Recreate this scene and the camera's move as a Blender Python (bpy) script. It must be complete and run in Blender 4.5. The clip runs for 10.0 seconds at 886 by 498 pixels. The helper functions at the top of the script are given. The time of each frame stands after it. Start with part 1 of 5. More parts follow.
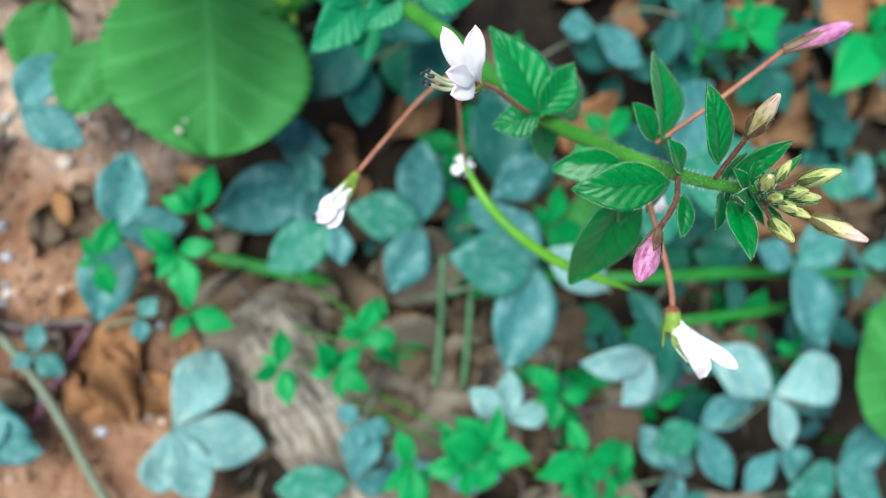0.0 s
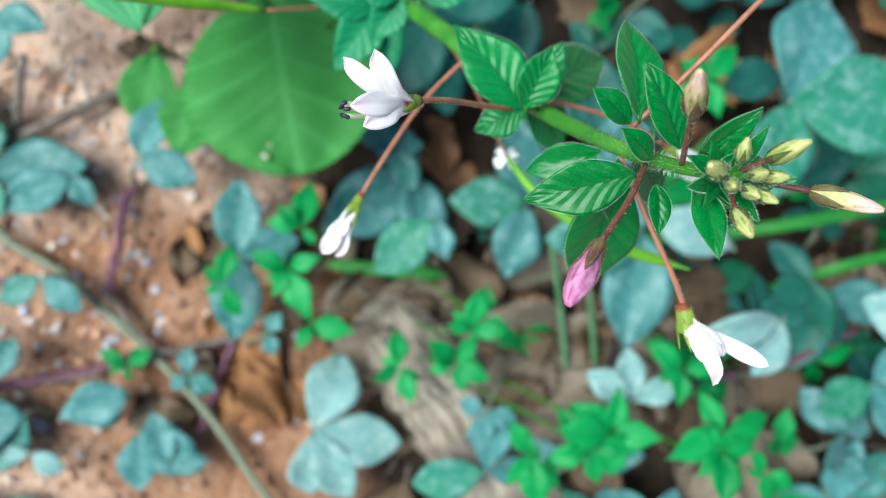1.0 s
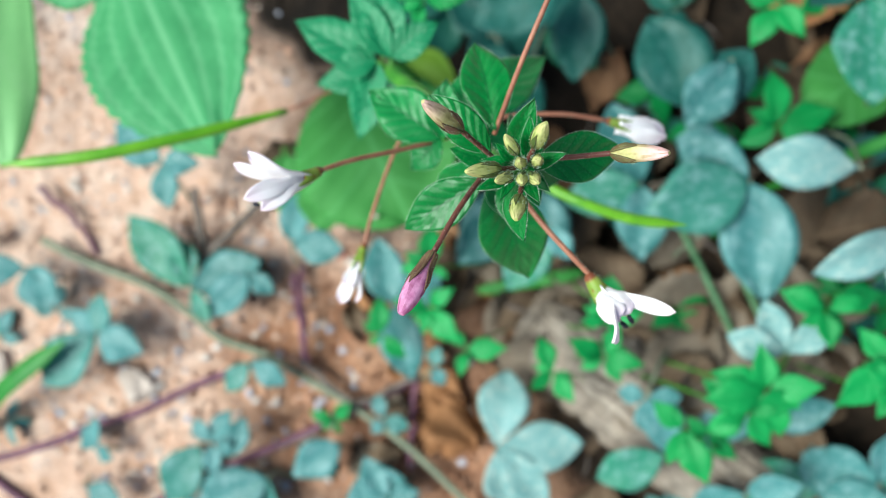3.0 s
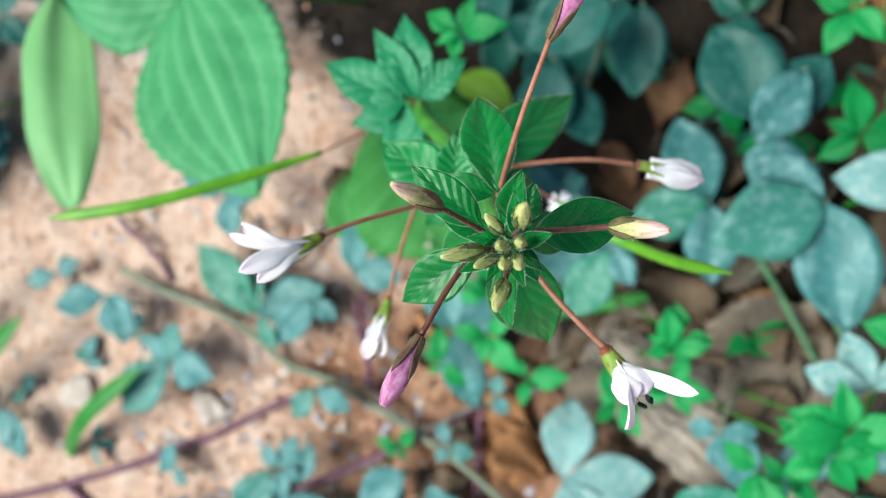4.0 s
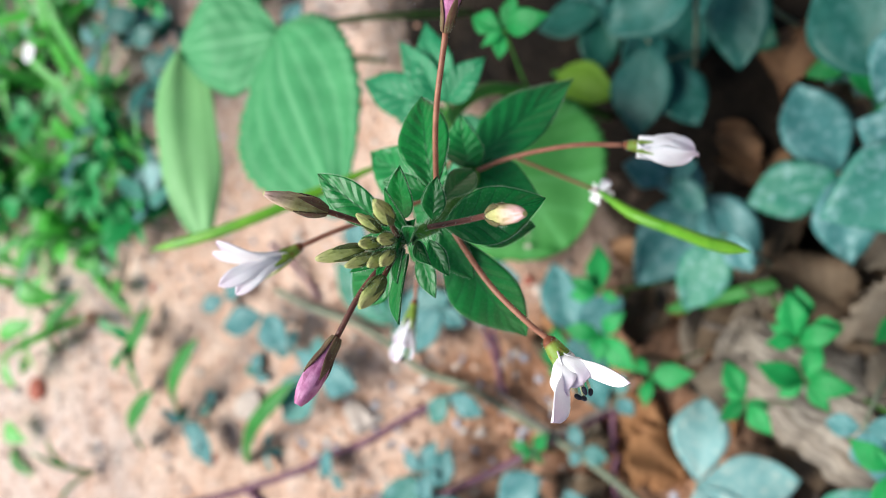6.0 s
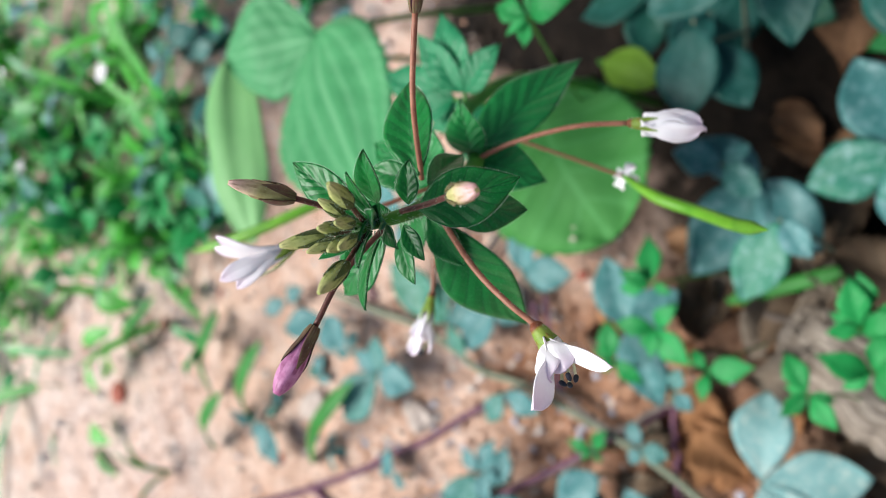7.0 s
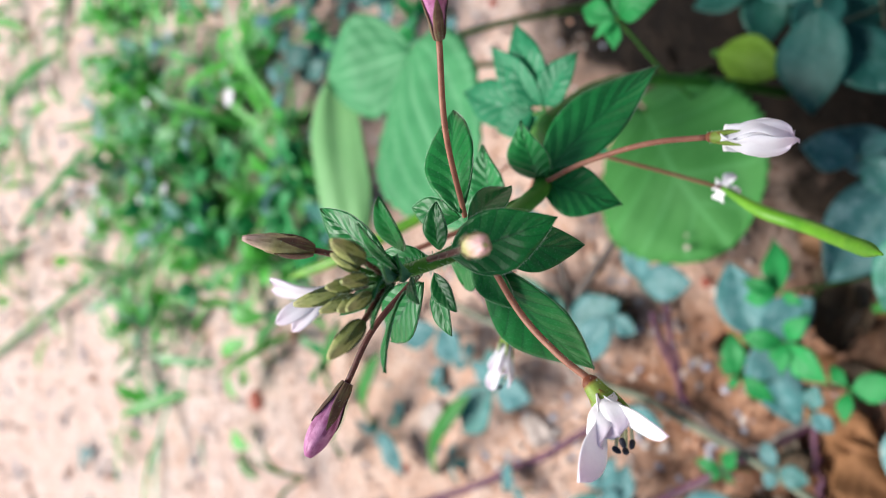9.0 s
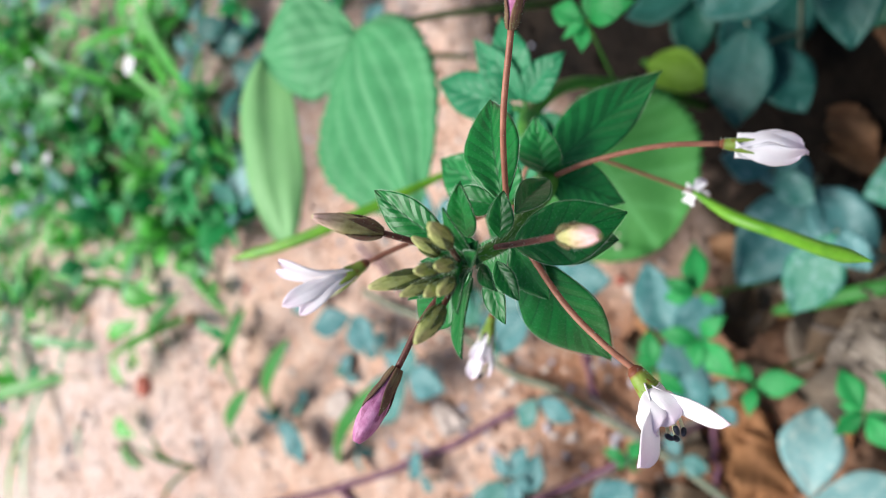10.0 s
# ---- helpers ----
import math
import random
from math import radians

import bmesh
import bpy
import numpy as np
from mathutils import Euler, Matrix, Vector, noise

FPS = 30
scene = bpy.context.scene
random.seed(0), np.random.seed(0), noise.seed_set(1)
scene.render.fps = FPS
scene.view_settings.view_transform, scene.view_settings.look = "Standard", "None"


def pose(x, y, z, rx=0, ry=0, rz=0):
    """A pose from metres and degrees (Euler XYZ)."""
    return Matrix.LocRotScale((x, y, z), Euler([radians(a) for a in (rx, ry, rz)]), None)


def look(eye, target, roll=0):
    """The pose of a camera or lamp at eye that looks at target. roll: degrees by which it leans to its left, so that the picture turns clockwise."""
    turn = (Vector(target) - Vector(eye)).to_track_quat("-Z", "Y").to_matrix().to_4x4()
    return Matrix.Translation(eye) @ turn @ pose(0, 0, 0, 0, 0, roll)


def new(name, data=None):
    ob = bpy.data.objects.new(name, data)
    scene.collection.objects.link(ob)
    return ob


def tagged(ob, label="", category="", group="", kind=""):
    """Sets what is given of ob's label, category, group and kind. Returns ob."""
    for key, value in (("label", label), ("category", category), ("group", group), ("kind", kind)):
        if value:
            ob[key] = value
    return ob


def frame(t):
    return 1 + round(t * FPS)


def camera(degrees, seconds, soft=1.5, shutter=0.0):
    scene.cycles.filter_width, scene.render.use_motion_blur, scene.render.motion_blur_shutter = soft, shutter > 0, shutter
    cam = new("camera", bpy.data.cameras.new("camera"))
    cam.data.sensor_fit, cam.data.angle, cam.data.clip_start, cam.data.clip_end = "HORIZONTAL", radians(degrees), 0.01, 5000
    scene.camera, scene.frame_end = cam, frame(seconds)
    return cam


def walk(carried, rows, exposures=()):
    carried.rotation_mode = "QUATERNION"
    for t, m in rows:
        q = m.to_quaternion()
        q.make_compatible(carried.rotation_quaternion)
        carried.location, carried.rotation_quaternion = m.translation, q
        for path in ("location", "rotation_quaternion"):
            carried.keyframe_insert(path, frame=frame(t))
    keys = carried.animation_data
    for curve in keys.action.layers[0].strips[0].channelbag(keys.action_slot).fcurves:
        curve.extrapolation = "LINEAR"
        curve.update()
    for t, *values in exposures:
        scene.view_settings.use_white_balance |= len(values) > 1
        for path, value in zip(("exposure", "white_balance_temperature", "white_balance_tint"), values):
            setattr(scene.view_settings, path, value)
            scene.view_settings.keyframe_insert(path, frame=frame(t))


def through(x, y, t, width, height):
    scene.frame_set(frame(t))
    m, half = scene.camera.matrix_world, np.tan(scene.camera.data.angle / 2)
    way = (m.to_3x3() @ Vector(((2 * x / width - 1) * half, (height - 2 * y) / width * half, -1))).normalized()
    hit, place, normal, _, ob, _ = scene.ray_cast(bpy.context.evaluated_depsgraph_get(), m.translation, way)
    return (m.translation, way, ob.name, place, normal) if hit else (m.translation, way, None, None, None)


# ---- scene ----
cam = camera(61.63, 10.0, soft=0.6)
cam.data.dof.use_dof = True
cam.data.dof.focus_distance = 0.075
cam.data.dof.aperture_fstop = 23.0
# seconds, eye in metres, turn in degrees
ROWS = [
    (0.0, 0.00024, -0.06455, 0.29847, 2.983, -21.136, 81.665),
    (0.5, 0.00163, -0.04855, 0.29812, 2.700, -14.831, 78.910),
    (1.0, -0.00158, -0.03793, 0.30080, 2.215, -7.120, 74.186),
    (1.5, 0.00874, -0.02237, 0.31692, 2.553, -0.716, 69.335),
    (2.0, 0.01209, -0.01430, 0.31828, 3.100, 4.937, 64.239),
    (2.2, 0.01075, -0.01456, 0.31543, 2.871, 6.745, 62.772),
    (3.3, 0.01443, 0.00440, 0.31216, 2.784, 13.895, 58.842),
    (3.5, 0.01187, 0.00570, 0.30975, 2.827, 15.388, 58.648),
    (4.0, 0.01112, 0.01128, 0.30532, 2.762, 18.635, 58.388),
    (4.5, 0.01290, 0.01466, 0.30344, 2.490, 22.864, 57.685),
    (5.0, 0.01987, 0.02113, 0.30029, 2.311, 26.226, 56.912),
    (5.2, 0.01489, 0.02084, 0.30283, 2.289, 27.816, 56.513),
    (6.3, 0.03039, 0.03717, 0.28912, 0.816, 35.244, 53.040),
    (6.5, 0.03083, 0.03775, 0.28760, 0.627, 36.594, 52.678),
    (7.0, 0.03251, 0.03779, 0.28561, 0.179, 39.062, 51.851),
    (7.5, 0.03271, 0.03949, 0.27868, -0.462, 41.054, 51.060),
    (8.0, 0.03221, 0.04195, 0.27556, -1.100, 43.959, 50.043),
    (8.5, 0.03204, 0.04151, 0.27427, -1.515, 47.888, 49.442),
    (9.0, 0.03037, 0.04240, 0.27368, -1.854, 49.220, 48.902),
    (9.5, 0.02563, 0.03641, 0.28065, -1.537, 45.058, 50.119),
    (10.0, 0.02304, 0.03286, 0.28571, 0.156, 40.335, 52.807),
]
walk(cam, [(t, pose(x, y, z, rx, ry, rz)) for t, x, y, z, rx, ry, rz in ROWS], ((0.0, 0.58, 5740, -5), (2.0, 0.68, 5900, -5), (4.5, 0.56, 6040, -2), (5.2, 0.54, 6080, 0), (6.5, 0.55, 6180, 4), (7.2, 0.47, 6190, 6), (8.5, 0.51, 6210, 8), (10.0, 0.53, 6210, 8)))

# ---- sky and sun: bright open shade ----
SUN_ELEVATION, SUN_TURN = radians(58), radians(200)
world = bpy.data.worlds.new("world")
scene.world = world
world.use_nodes = True
wn = world.node_tree
sky = wn.nodes.new("ShaderNodeTexSky")
sky.sky_type = "NISHITA"
sky.sun_disc = False
sky.sun_elevation = SUN_ELEVATION
sky.sun_rotation = SUN_TURN
sky.air_density, sky.dust_density = 1.0, 3.0
wn.nodes["Background"].inputs["Strength"].default_value = 0.070
wn.links.new(sky.outputs["Color"], wn.nodes["Background"].inputs["Color"])
sun = new("sun", bpy.data.lights.new("sun", "SUN"))
sun.data.energy, sun.data.angle, sun.data.color = 4.3, radians(38), (1.0, 0.95, 0.88)
aim = Vector((math.sin(SUN_TURN) * math.cos(SUN_ELEVATION), math.cos(SUN_TURN) * math.cos(SUN_ELEVATION), math.sin(SUN_ELEVATION)))
sun.matrix_world = look(aim * 3.0, (0, 0, 0))


# ---- materials ----
def nodes_of(name):
    m = bpy.data.materials.new(name)
    m.use_nodes = True
    t = m.node_tree
    return m, t, t.nodes["Principled BSDF"], t.nodes["Material Output"]


def mixed(t, fac, a, b):
    n = t.nodes.new("ShaderNodeMix")
    n.data_type = "RGBA"
    for socket, value in ((n.inputs[0], fac), (n.inputs[6], a), (n.inputs[7], b)):
        if isinstance(value, (float, int)):
            socket.default_value = value
        elif isinstance(value, tuple):
            socket.default_value = (*value, 1.0)
        else:
            t.links.new(value, socket)
    return n.outputs[2]


def maths(t, op, a, b=0.0, clamp=False):
    n = t.nodes.new("ShaderNodeMath")
    n.operation, n.use_clamp = op, clamp
    for socket, value in ((n.inputs[0], a), (n.inputs[1], b)):
        if isinstance(value, (float, int)):
            socket.default_value = value
        else:
            t.links.new(value, socket)
    return n.outputs[0]


def noised(t, scale, detail=4.0, rough=0.6, coords="Object"):
    c = t.nodes.new("ShaderNodeTexCoord")
    n = t.nodes.new("ShaderNodeTexNoise")
    n.inputs["Scale"].default_value, n.inputs["Detail"].default_value, n.inputs["Roughness"].default_value = scale, detail, rough
    t.links.new(c.outputs[coords], n.inputs["Vector"])
    return n.outputs[0]


def ranged(t, value, lo, hi, a=0.0, b=1.0):
    n = t.nodes.new("ShaderNodeMapRange")
    n.clamp = True
    t.links.new(value, n.inputs[0])
    for k, v in enumerate((lo, hi, a, b)):
        n.inputs[k + 1].default_value = v
    return n.outputs[0]


def bumped(t, height, strength, distance, bsdf):
    n = t.nodes.new("ShaderNodeBump")
    n.inputs["Strength"].default_value, n.inputs["Distance"].default_value = strength, distance
    t.links.new(height, n.inputs["Height"])
    t.links.new(n.outputs[0], bsdf.inputs["Normal"])


def leaf_material(name, dark, light, vein, veins=7.0, vein_mix=0.5, rough=0.45, powder=None, powder_amount=0.0, translucent=0.25, blotch=90.0, gloss=0.5, spread=0.35, relief=0.35, other=None, fan=0.0, island=False, fleck=0.0, sheen=0.0, depth=0.0004, line=0.07):
    """A leaf: blade colour between dark and light, pinnate veins from the leaf's own coordinates, pale powder or spots, light let through."""
    m, t, bsdf, out = nodes_of(name)
    uv = t.nodes.new("ShaderNodeUVMap")
    sep = t.nodes.new("ShaderNodeSeparateXYZ")
    t.links.new(uv.outputs[0], sep.inputs[0])
    u, v = sep.outputs[0], sep.outputs[1]
    off = maths(t, "ABSOLUTE", maths(t, "SUBTRACT", v, 0.5))
    bend = maths(t, "ADD", maths(t, "MULTIPLY", off, 0.75), maths(t, "MULTIPLY", maths(t, "MULTIPLY", off, off), -0.5))
    phase = maths(t, "MULTIPLY", v, fan) if fan else maths(t, "MULTIPLY", maths(t, "SUBTRACT", u, bend), veins)
    saw = maths(t, "ABSOLUTE", maths(t, "SUBTRACT", maths(t, "FRACT", phase), 0.5))
    side = ranged(t, saw, 0.0, line, 1.0, 0.0)
    mid = ranged(t, off, 0.0, 0.035, 1.0, 0.0)
    lines = maths(t, "MAXIMUM", maths(t, "MULTIPLY", side, 0.7), mid)
    rnd = t.nodes.new("ShaderNodeNewGeometry").outputs["Random Per Island"] if island else t.nodes.new("ShaderNodeObjectInfo").outputs["Random"]
    big = noised(t, blotch, 3.0)
    fine = noised(t, blotch * 14.0, 2.0)
    tone = maths(t, "ADD", maths(t, "MULTIPLY", ranged(t, big, 0.3, 0.7), 0.65), maths(t, "MULTIPLY", rnd, spread), True)
    col = mixed(t, tone, dark, light)
    if other:
        col = mixed(t, ranged(t, maths(t, "FRACT", maths(t, "MULTIPLY", rnd, 7.3)), 0.7, 1.0, 0.0, 0.75), col, other)
    col = mixed(t, maths(t, "MULTIPLY", lines, vein_mix), col, vein)
    col = mixed(t, maths(t, "MULTIPLY", ranged(t, fine, 0.45, 0.75), 0.18), col, tuple(min(1.0, c * 1.5 + 0.004) for c in light))
    if fleck:
        col = mixed(t, maths(t, "MULTIPLY", ranged(t, noised(t, 4200.0, 2.0), 0.56, 0.70), fleck), col, (0.22, 0.42, 0.27))
    if powder:
        dust = ranged(t, noised(t, blotch * 2.6, 5.0, 0.7), 0.5, 0.68)
        col = mixed(t, maths(t, "MULTIPLY", dust, powder_amount), col, powder)
    t.links.new(col, bsdf.inputs["Base Color"])
    bsdf.inputs["Roughness"].default_value = rough
    bsdf.inputs["Specular IOR Level"].default_value = gloss
    if sheen:
        bsdf.inputs["Sheen Weight"].default_value, bsdf.inputs["Sheen Roughness"].default_value = sheen, 0.35
        bsdf.inputs["Sheen Tint"].default_value = (0.72, 0.95, 1.0, 1.0)
    height = maths(t, "ADD", maths(t, "MULTIPLY", saw, 1.0), maths(t, "MULTIPLY", fine, 0.25))
    bumped(t, height, relief, depth, bsdf)
    tr = t.nodes.new("ShaderNodeBsdfTranslucent")
    t.links.new(col, tr.inputs["Color"])
    mix = t.nodes.new("ShaderNodeMixShader")
    mix.inputs[0].default_value = translucent
    t.links.new(bsdf.outputs[0], mix.inputs[1])
    t.links.new(tr.outputs[0], mix.inputs[2])
    t.links.new(mix.outputs[0], out.inputs["Surface"])
    return m


def plain_material(name, a, b, scale, rough=0.6, bump=0.3, depth=0.0005, through=0.0, gloss=0.4, along=None, streak=None, grain=0.25):
    """Two tones mixed by noise, with a fine grain and relief; along: third tone at one end of the part's own length."""
    m, t, bsdf, out = nodes_of(name)
    tone = ranged(t, noised(t, scale, 5.0), 0.32, 0.68)
    col = mixed(t, tone, a, b)
    fine = noised(t, scale * 9.0, 3.0)
    col = mixed(t, maths(t, "MULTIPLY", ranged(t, fine, 0.4, 0.8), grain), col, tuple(c * 0.55 for c in a))
    if along:
        uv = t.nodes.new("ShaderNodeUVMap")
        sep = t.nodes.new("ShaderNodeSeparateXYZ")
        t.links.new(uv.outputs[0], sep.inputs[0])
        col = mixed(t, ranged(t, sep.outputs[0], along[1], along[2]), col, along[0])
    if streak:
        uv = t.nodes.new("ShaderNodeUVMap")
        stretch = t.nodes.new("ShaderNodeMapping")
        stretch.inputs["Scale"].default_value = (2.5, 26.0, 1.0)
        t.links.new(uv.outputs[0], stretch.inputs["Vector"])
        lines = t.nodes.new("ShaderNodeTexNoise")
        lines.inputs["Scale"].default_value, lines.inputs["Detail"].default_value = 1.0, 4.0
        t.links.new(stretch.outputs[0], lines.inputs["Vector"])
        col = mixed(t, maths(t, "MULTIPLY", ranged(t, lines.outputs[0], 0.48, 0.62), 0.7), col, streak)
    t.links.new(col, bsdf.inputs["Base Color"])
    bsdf.inputs["Roughness"].default_value = rough
    bsdf.inputs["Specular IOR Level"].default_value = gloss
    bumped(t, fine, bump, depth, bsdf)
    if through:
        tr = t.nodes.new("ShaderNodeBsdfTranslucent")
        t.links.new(col, tr.inputs["Color"])
        mix = t.nodes.new("ShaderNodeMixShader")
        mix.inputs[0].default_value = through
        t.links.new(bsdf.outputs[0], mix.inputs[1])
        t.links.new(tr.outputs[0], mix.inputs[2])
        t.links.new(mix.outputs[0], out.inputs["Surface"])
    return m


HERB_LEAF = leaf_material("herb_leaf", (0.004, 0.100, 0.014), (0.012, 0.205, 0.034), (0.002, 0.055, 0.010), 7.0, 0.75, 0.38, None, 0.0, 0.22, 160.0, 0.42, 0.35, 0.6, fleck=0.14, sheen=0.10, depth=0.00022, line=0.10)
HERB_SMALL = leaf_material("herb_small_leaf", (0.004, 0.100, 0.014), (0.012, 0.205, 0.034), (0.002, 0.055, 0.010), 6.0, 0.55, 0.38, None, 0.0, 0.22, 160.0, 0.42, 0.35, 0.5, fleck=0.14, sheen=0.10, depth=0.00013, line=0.08)
HERB_UNDER = leaf_material("herb_leaf_underside", (0.060, 0.240, 0.150), (0.110, 0.330, 0.230), (0.13, 0.36, 0.25), 8.0, 0.5, 0.6, None, 0.0, 0.25, 160.0, 0.3, 0.35, 0.6)
# herb leaf with lighter tones: the hazy sheen on the rear leaves, as colour
HERB_SHEEN = leaf_material("herb_sheen_leaf", (0.007, 0.140, 0.026), (0.022, 0.265, 0.060), (0.003, 0.075, 0.016), 7.0, 0.7, 0.4, None, 0.0, 0.24, 160.0, 0.42, 0.35, 0.7, fleck=0.12, sheen=0.10, depth=0.00036, line=0.10)
HERB_LOW = leaf_material("herb_low_leaf", (0.010, 0.150, 0.056), (0.030, 0.26, 0.108), (0.05, 0.32, 0.15), 7.0, 0.5, 0.45, None, 0.0, 0.25, 120.0, 0.35, sheen=0.10, depth=0.0007, line=0.10)
TEAL_LEAF = leaf_material("teal_leaf", (0.024, 0.122, 0.116), (0.090, 0.250, 0.255), (0.13, 0.31, 0.30), 6.0, 0.3, 0.44, (0.33, 0.50, 0.52), 0.6, 0.2, 110.0, 0.28, 0.55, 0.35, (0.022, 0.200, 0.080), sheen=0.08)
# the teal leaf again, darkened in colour for the shade inside the thicket
SHADED_TEAL_LEAF = leaf_material("shaded_teal_leaf", (0.006, 0.064, 0.048), (0.032, 0.145, 0.125), (0.06, 0.18, 0.15), 6.0, 0.25, 0.44, (0.11, 0.23, 0.22), 0.4, 0.2, 110.0, 0.28, 0.55, 0.35, (0.010, 0.12, 0.040), sheen=0.08)
PALE_LEAF = leaf_material("pale_leaf", (0.13, 0.28, 0.28), (0.25, 0.42, 0.42), (0.24, 0.42, 0.38), 6.0, 0.2, 0.5, (0.60, 0.64, 0.57), 0.6, 0.2, 130.0, 0.15)
SPROUT_LEAF = leaf_material("sprout_leaf", (0.007, 0.165, 0.030), (0.031, 0.33, 0.082), (0.07, 0.37, 0.13), 6.0, 0.3, 0.45, None, 0.0, 0.3, 120.0, 0.3, 0.8, 0.6)
BROAD_LEAF = leaf_material("broad_leaf", (0.046, 0.205, 0.040), (0.080, 0.295, 0.066), (0.13, 0.40, 0.13), 5.0, 0.55, 0.6, None, 0.0, 0.3, 60.0, 0.2, line=0.13)
RIBBED_LEAF = leaf_material("ribbed_leaf", (0.055, 0.28, 0.10), (0.115, 0.39, 0.165), (0.22, 0.52, 0.27), 8.0, 0.8, 0.55, None, 0.0, 0.35, 60.0, 0.25, 0.35, 0.6, None, 7.0, line=0.22)
LIME_LEAF = leaf_material("lime_leaf", (0.15, 0.30, 0.02), (0.24, 0.40, 0.04), (0.25, 0.42, 0.08), 6.0, 0.3, 0.5, None, 0.0, 0.3, 60.0, 0.2)
LONG_LEAF = leaf_material("long_leaf", (0.20, 0.46, 0.17), (0.28, 0.56, 0.23), (0.30, 0.54, 0.26), 1.0, 0.3, 0.5, None, 0.0, 0.35, 70.0, 0.3)
GRASS = leaf_material("grass_blade", (0.020, 0.165, 0.020), (0.062, 0.30, 0.050), (0.08, 0.32, 0.06), 1.0, 0.3, 0.45, None, 0.0, 0.3, 60.0, 0.3)
MIXED_GRASS = leaf_material("mixed_grass", (0.006, 0.095, 0.010), (0.090, 0.44, 0.045), (0.10, 0.34, 0.09), 1.0, 0.3, 0.42, None, 0.0, 0.3, 60.0, 0.35, 0.9, 0.3, (0.26, 0.44, 0.36), 0.0, True)
HERB_STEM = plain_material("herb_stem", (0.022, 0.13, 0.010), (0.062, 0.23, 0.02), 220.0, 0.5, 0.3, 0.0002)
STALK = plain_material("flower_stalk", (0.24, 0.085, 0.052), (0.37, 0.16, 0.10), 400.0, 0.5, 0.4, 0.0001)
DARK_STALK = plain_material("bud_stalk", (0.07, 0.018, 0.016), (0.15, 0.05, 0.035), 500.0, 0.5, 0.4, 0.0001)
PETAL = plain_material("white_petal", (0.93, 0.88, 0.93), (0.98, 0.96, 0.98), 420.0, 0.6, 0.25, 0.0001, 0.25, 0.3, ((0.92, 0.74, 0.87), 0.70, 1.1), grain=0.03)
PINK = plain_material("pink_petal", (0.42, 0.11, 0.28), (0.70, 0.34, 0.56), 700.0, 0.5, 0.2, 0.0001, 0.15, 0.3, None, (0.22, 0.03, 0.11))
CREAM = plain_material("bud_petal", (0.36, 0.36, 0.11), (0.60, 0.56, 0.27), 500.0, 0.5, 0.2, 0.0001, 0.15, 0.3, ((0.82, 0.50, 0.52), 0.42, 0.88), (0.26, 0.20, 0.06))
OLIVE_BUD = plain_material("olive_bud", (0.36, 0.33, 0.13), (0.60, 0.53, 0.28), 600.0, 0.5, 0.2, 0.0001, 0.15, 0.3, ((0.66, 0.44, 0.40), 0.55, 0.98), (0.16, 0.10, 0.04))
GREEN_BUD = plain_material("green_bud", (0.34, 0.40, 0.10), (0.56, 0.57, 0.24), 600.0, 0.5, 0.2, 0.0001, 0.15, 0.3, ((0.52, 0.48, 0.22), 0.65, 1.0), (0.13, 0.17, 0.03))
SEPAL = plain_material("sepal", (0.034, 0.058, 0.012), (0.090, 0.135, 0.028), 600.0, 0.55, 0.4, 0.0001, 0.0, 0.4, None, (0.09, 0.04, 0.02))
DARK_SEPAL = plain_material("dark_sepal", (0.06, 0.022, 0.016), (0.17, 0.085, 0.050), 600.0, 0.55, 0.4, 0.0001, 0.0, 0.4, None, (0.16, 0.15, 0.06))
GREEN_SEPAL = plain_material("green_sepal", (0.16, 0.28, 0.025), (0.32, 0.42, 0.07), 500.0, 0.5, 0.3, 0.0001, 0.2, 0.4, ((0.26, 0.07, 0.02), 0.2, 0.0))
RECEPTACLE = plain_material("receptacle", (0.14, 0.035, 0.015), (0.26, 0.08, 0.03), 700.0, 0.6, 0.4, 0.0001)
CALYX = plain_material("bud_calyx", (0.055, 0.050, 0.018), (0.15, 0.14, 0.05), 600.0, 0.55, 0.4, 0.0001, 0.0, 0.4, None, (0.10, 0.035, 0.02))
ANTHER = plain_material("anther", (0.008, 0.009, 0.02), (0.03, 0.035, 0.06), 900.0, 0.5, 0.5, 0.0001)
FILAMENT = plain_material("filament", (0.70, 0.74, 0.45), (0.85, 0.86, 0.68), 900.0, 0.5, 0.2, 0.0001, 0.2)
POD = plain_material("pod", (0.075, 0.25, 0.006), (0.15, 0.37, 0.014), 150.0, 0.4, 0.2, 0.0002)
HAIR = plain_material("leaf_hair", (0.38, 0.52, 0.38), (0.52, 0.62, 0.50), 300.0, 0.6, 0.1, 0.0001, 0.3)
TWIG = plain_material("twig", (0.09, 0.07, 0.06), (0.20, 0.16, 0.14), 150.0, 0.8, 0.6, 0.0006)
VINE = plain_material("purple_runner", (0.075, 0.023, 0.052), (0.175, 0.064, 0.112), 150.0, 0.6, 0.4, 0.0004)
DULL_STEM = plain_material("dull_weed_stem", (0.050, 0.125, 0.055), (0.105, 0.215, 0.110), 150.0, 0.65, 0.3, 0.0003)
GREY_VINE = plain_material("grey_green_runner", (0.12, 0.15, 0.10), (0.23, 0.25, 0.18), 150.0, 0.7, 0.4, 0.0004)
DEAD_LEAF = leaf_material("dead_leaf", (0.045, 0.028, 0.017), (0.15, 0.105, 0.070), (0.22, 0.15, 0.09), 7.0, 0.5, 0.75, (0.09, 0.05, 0.03), 0.5, 0.1, 60.0, 0.2, 0.5)
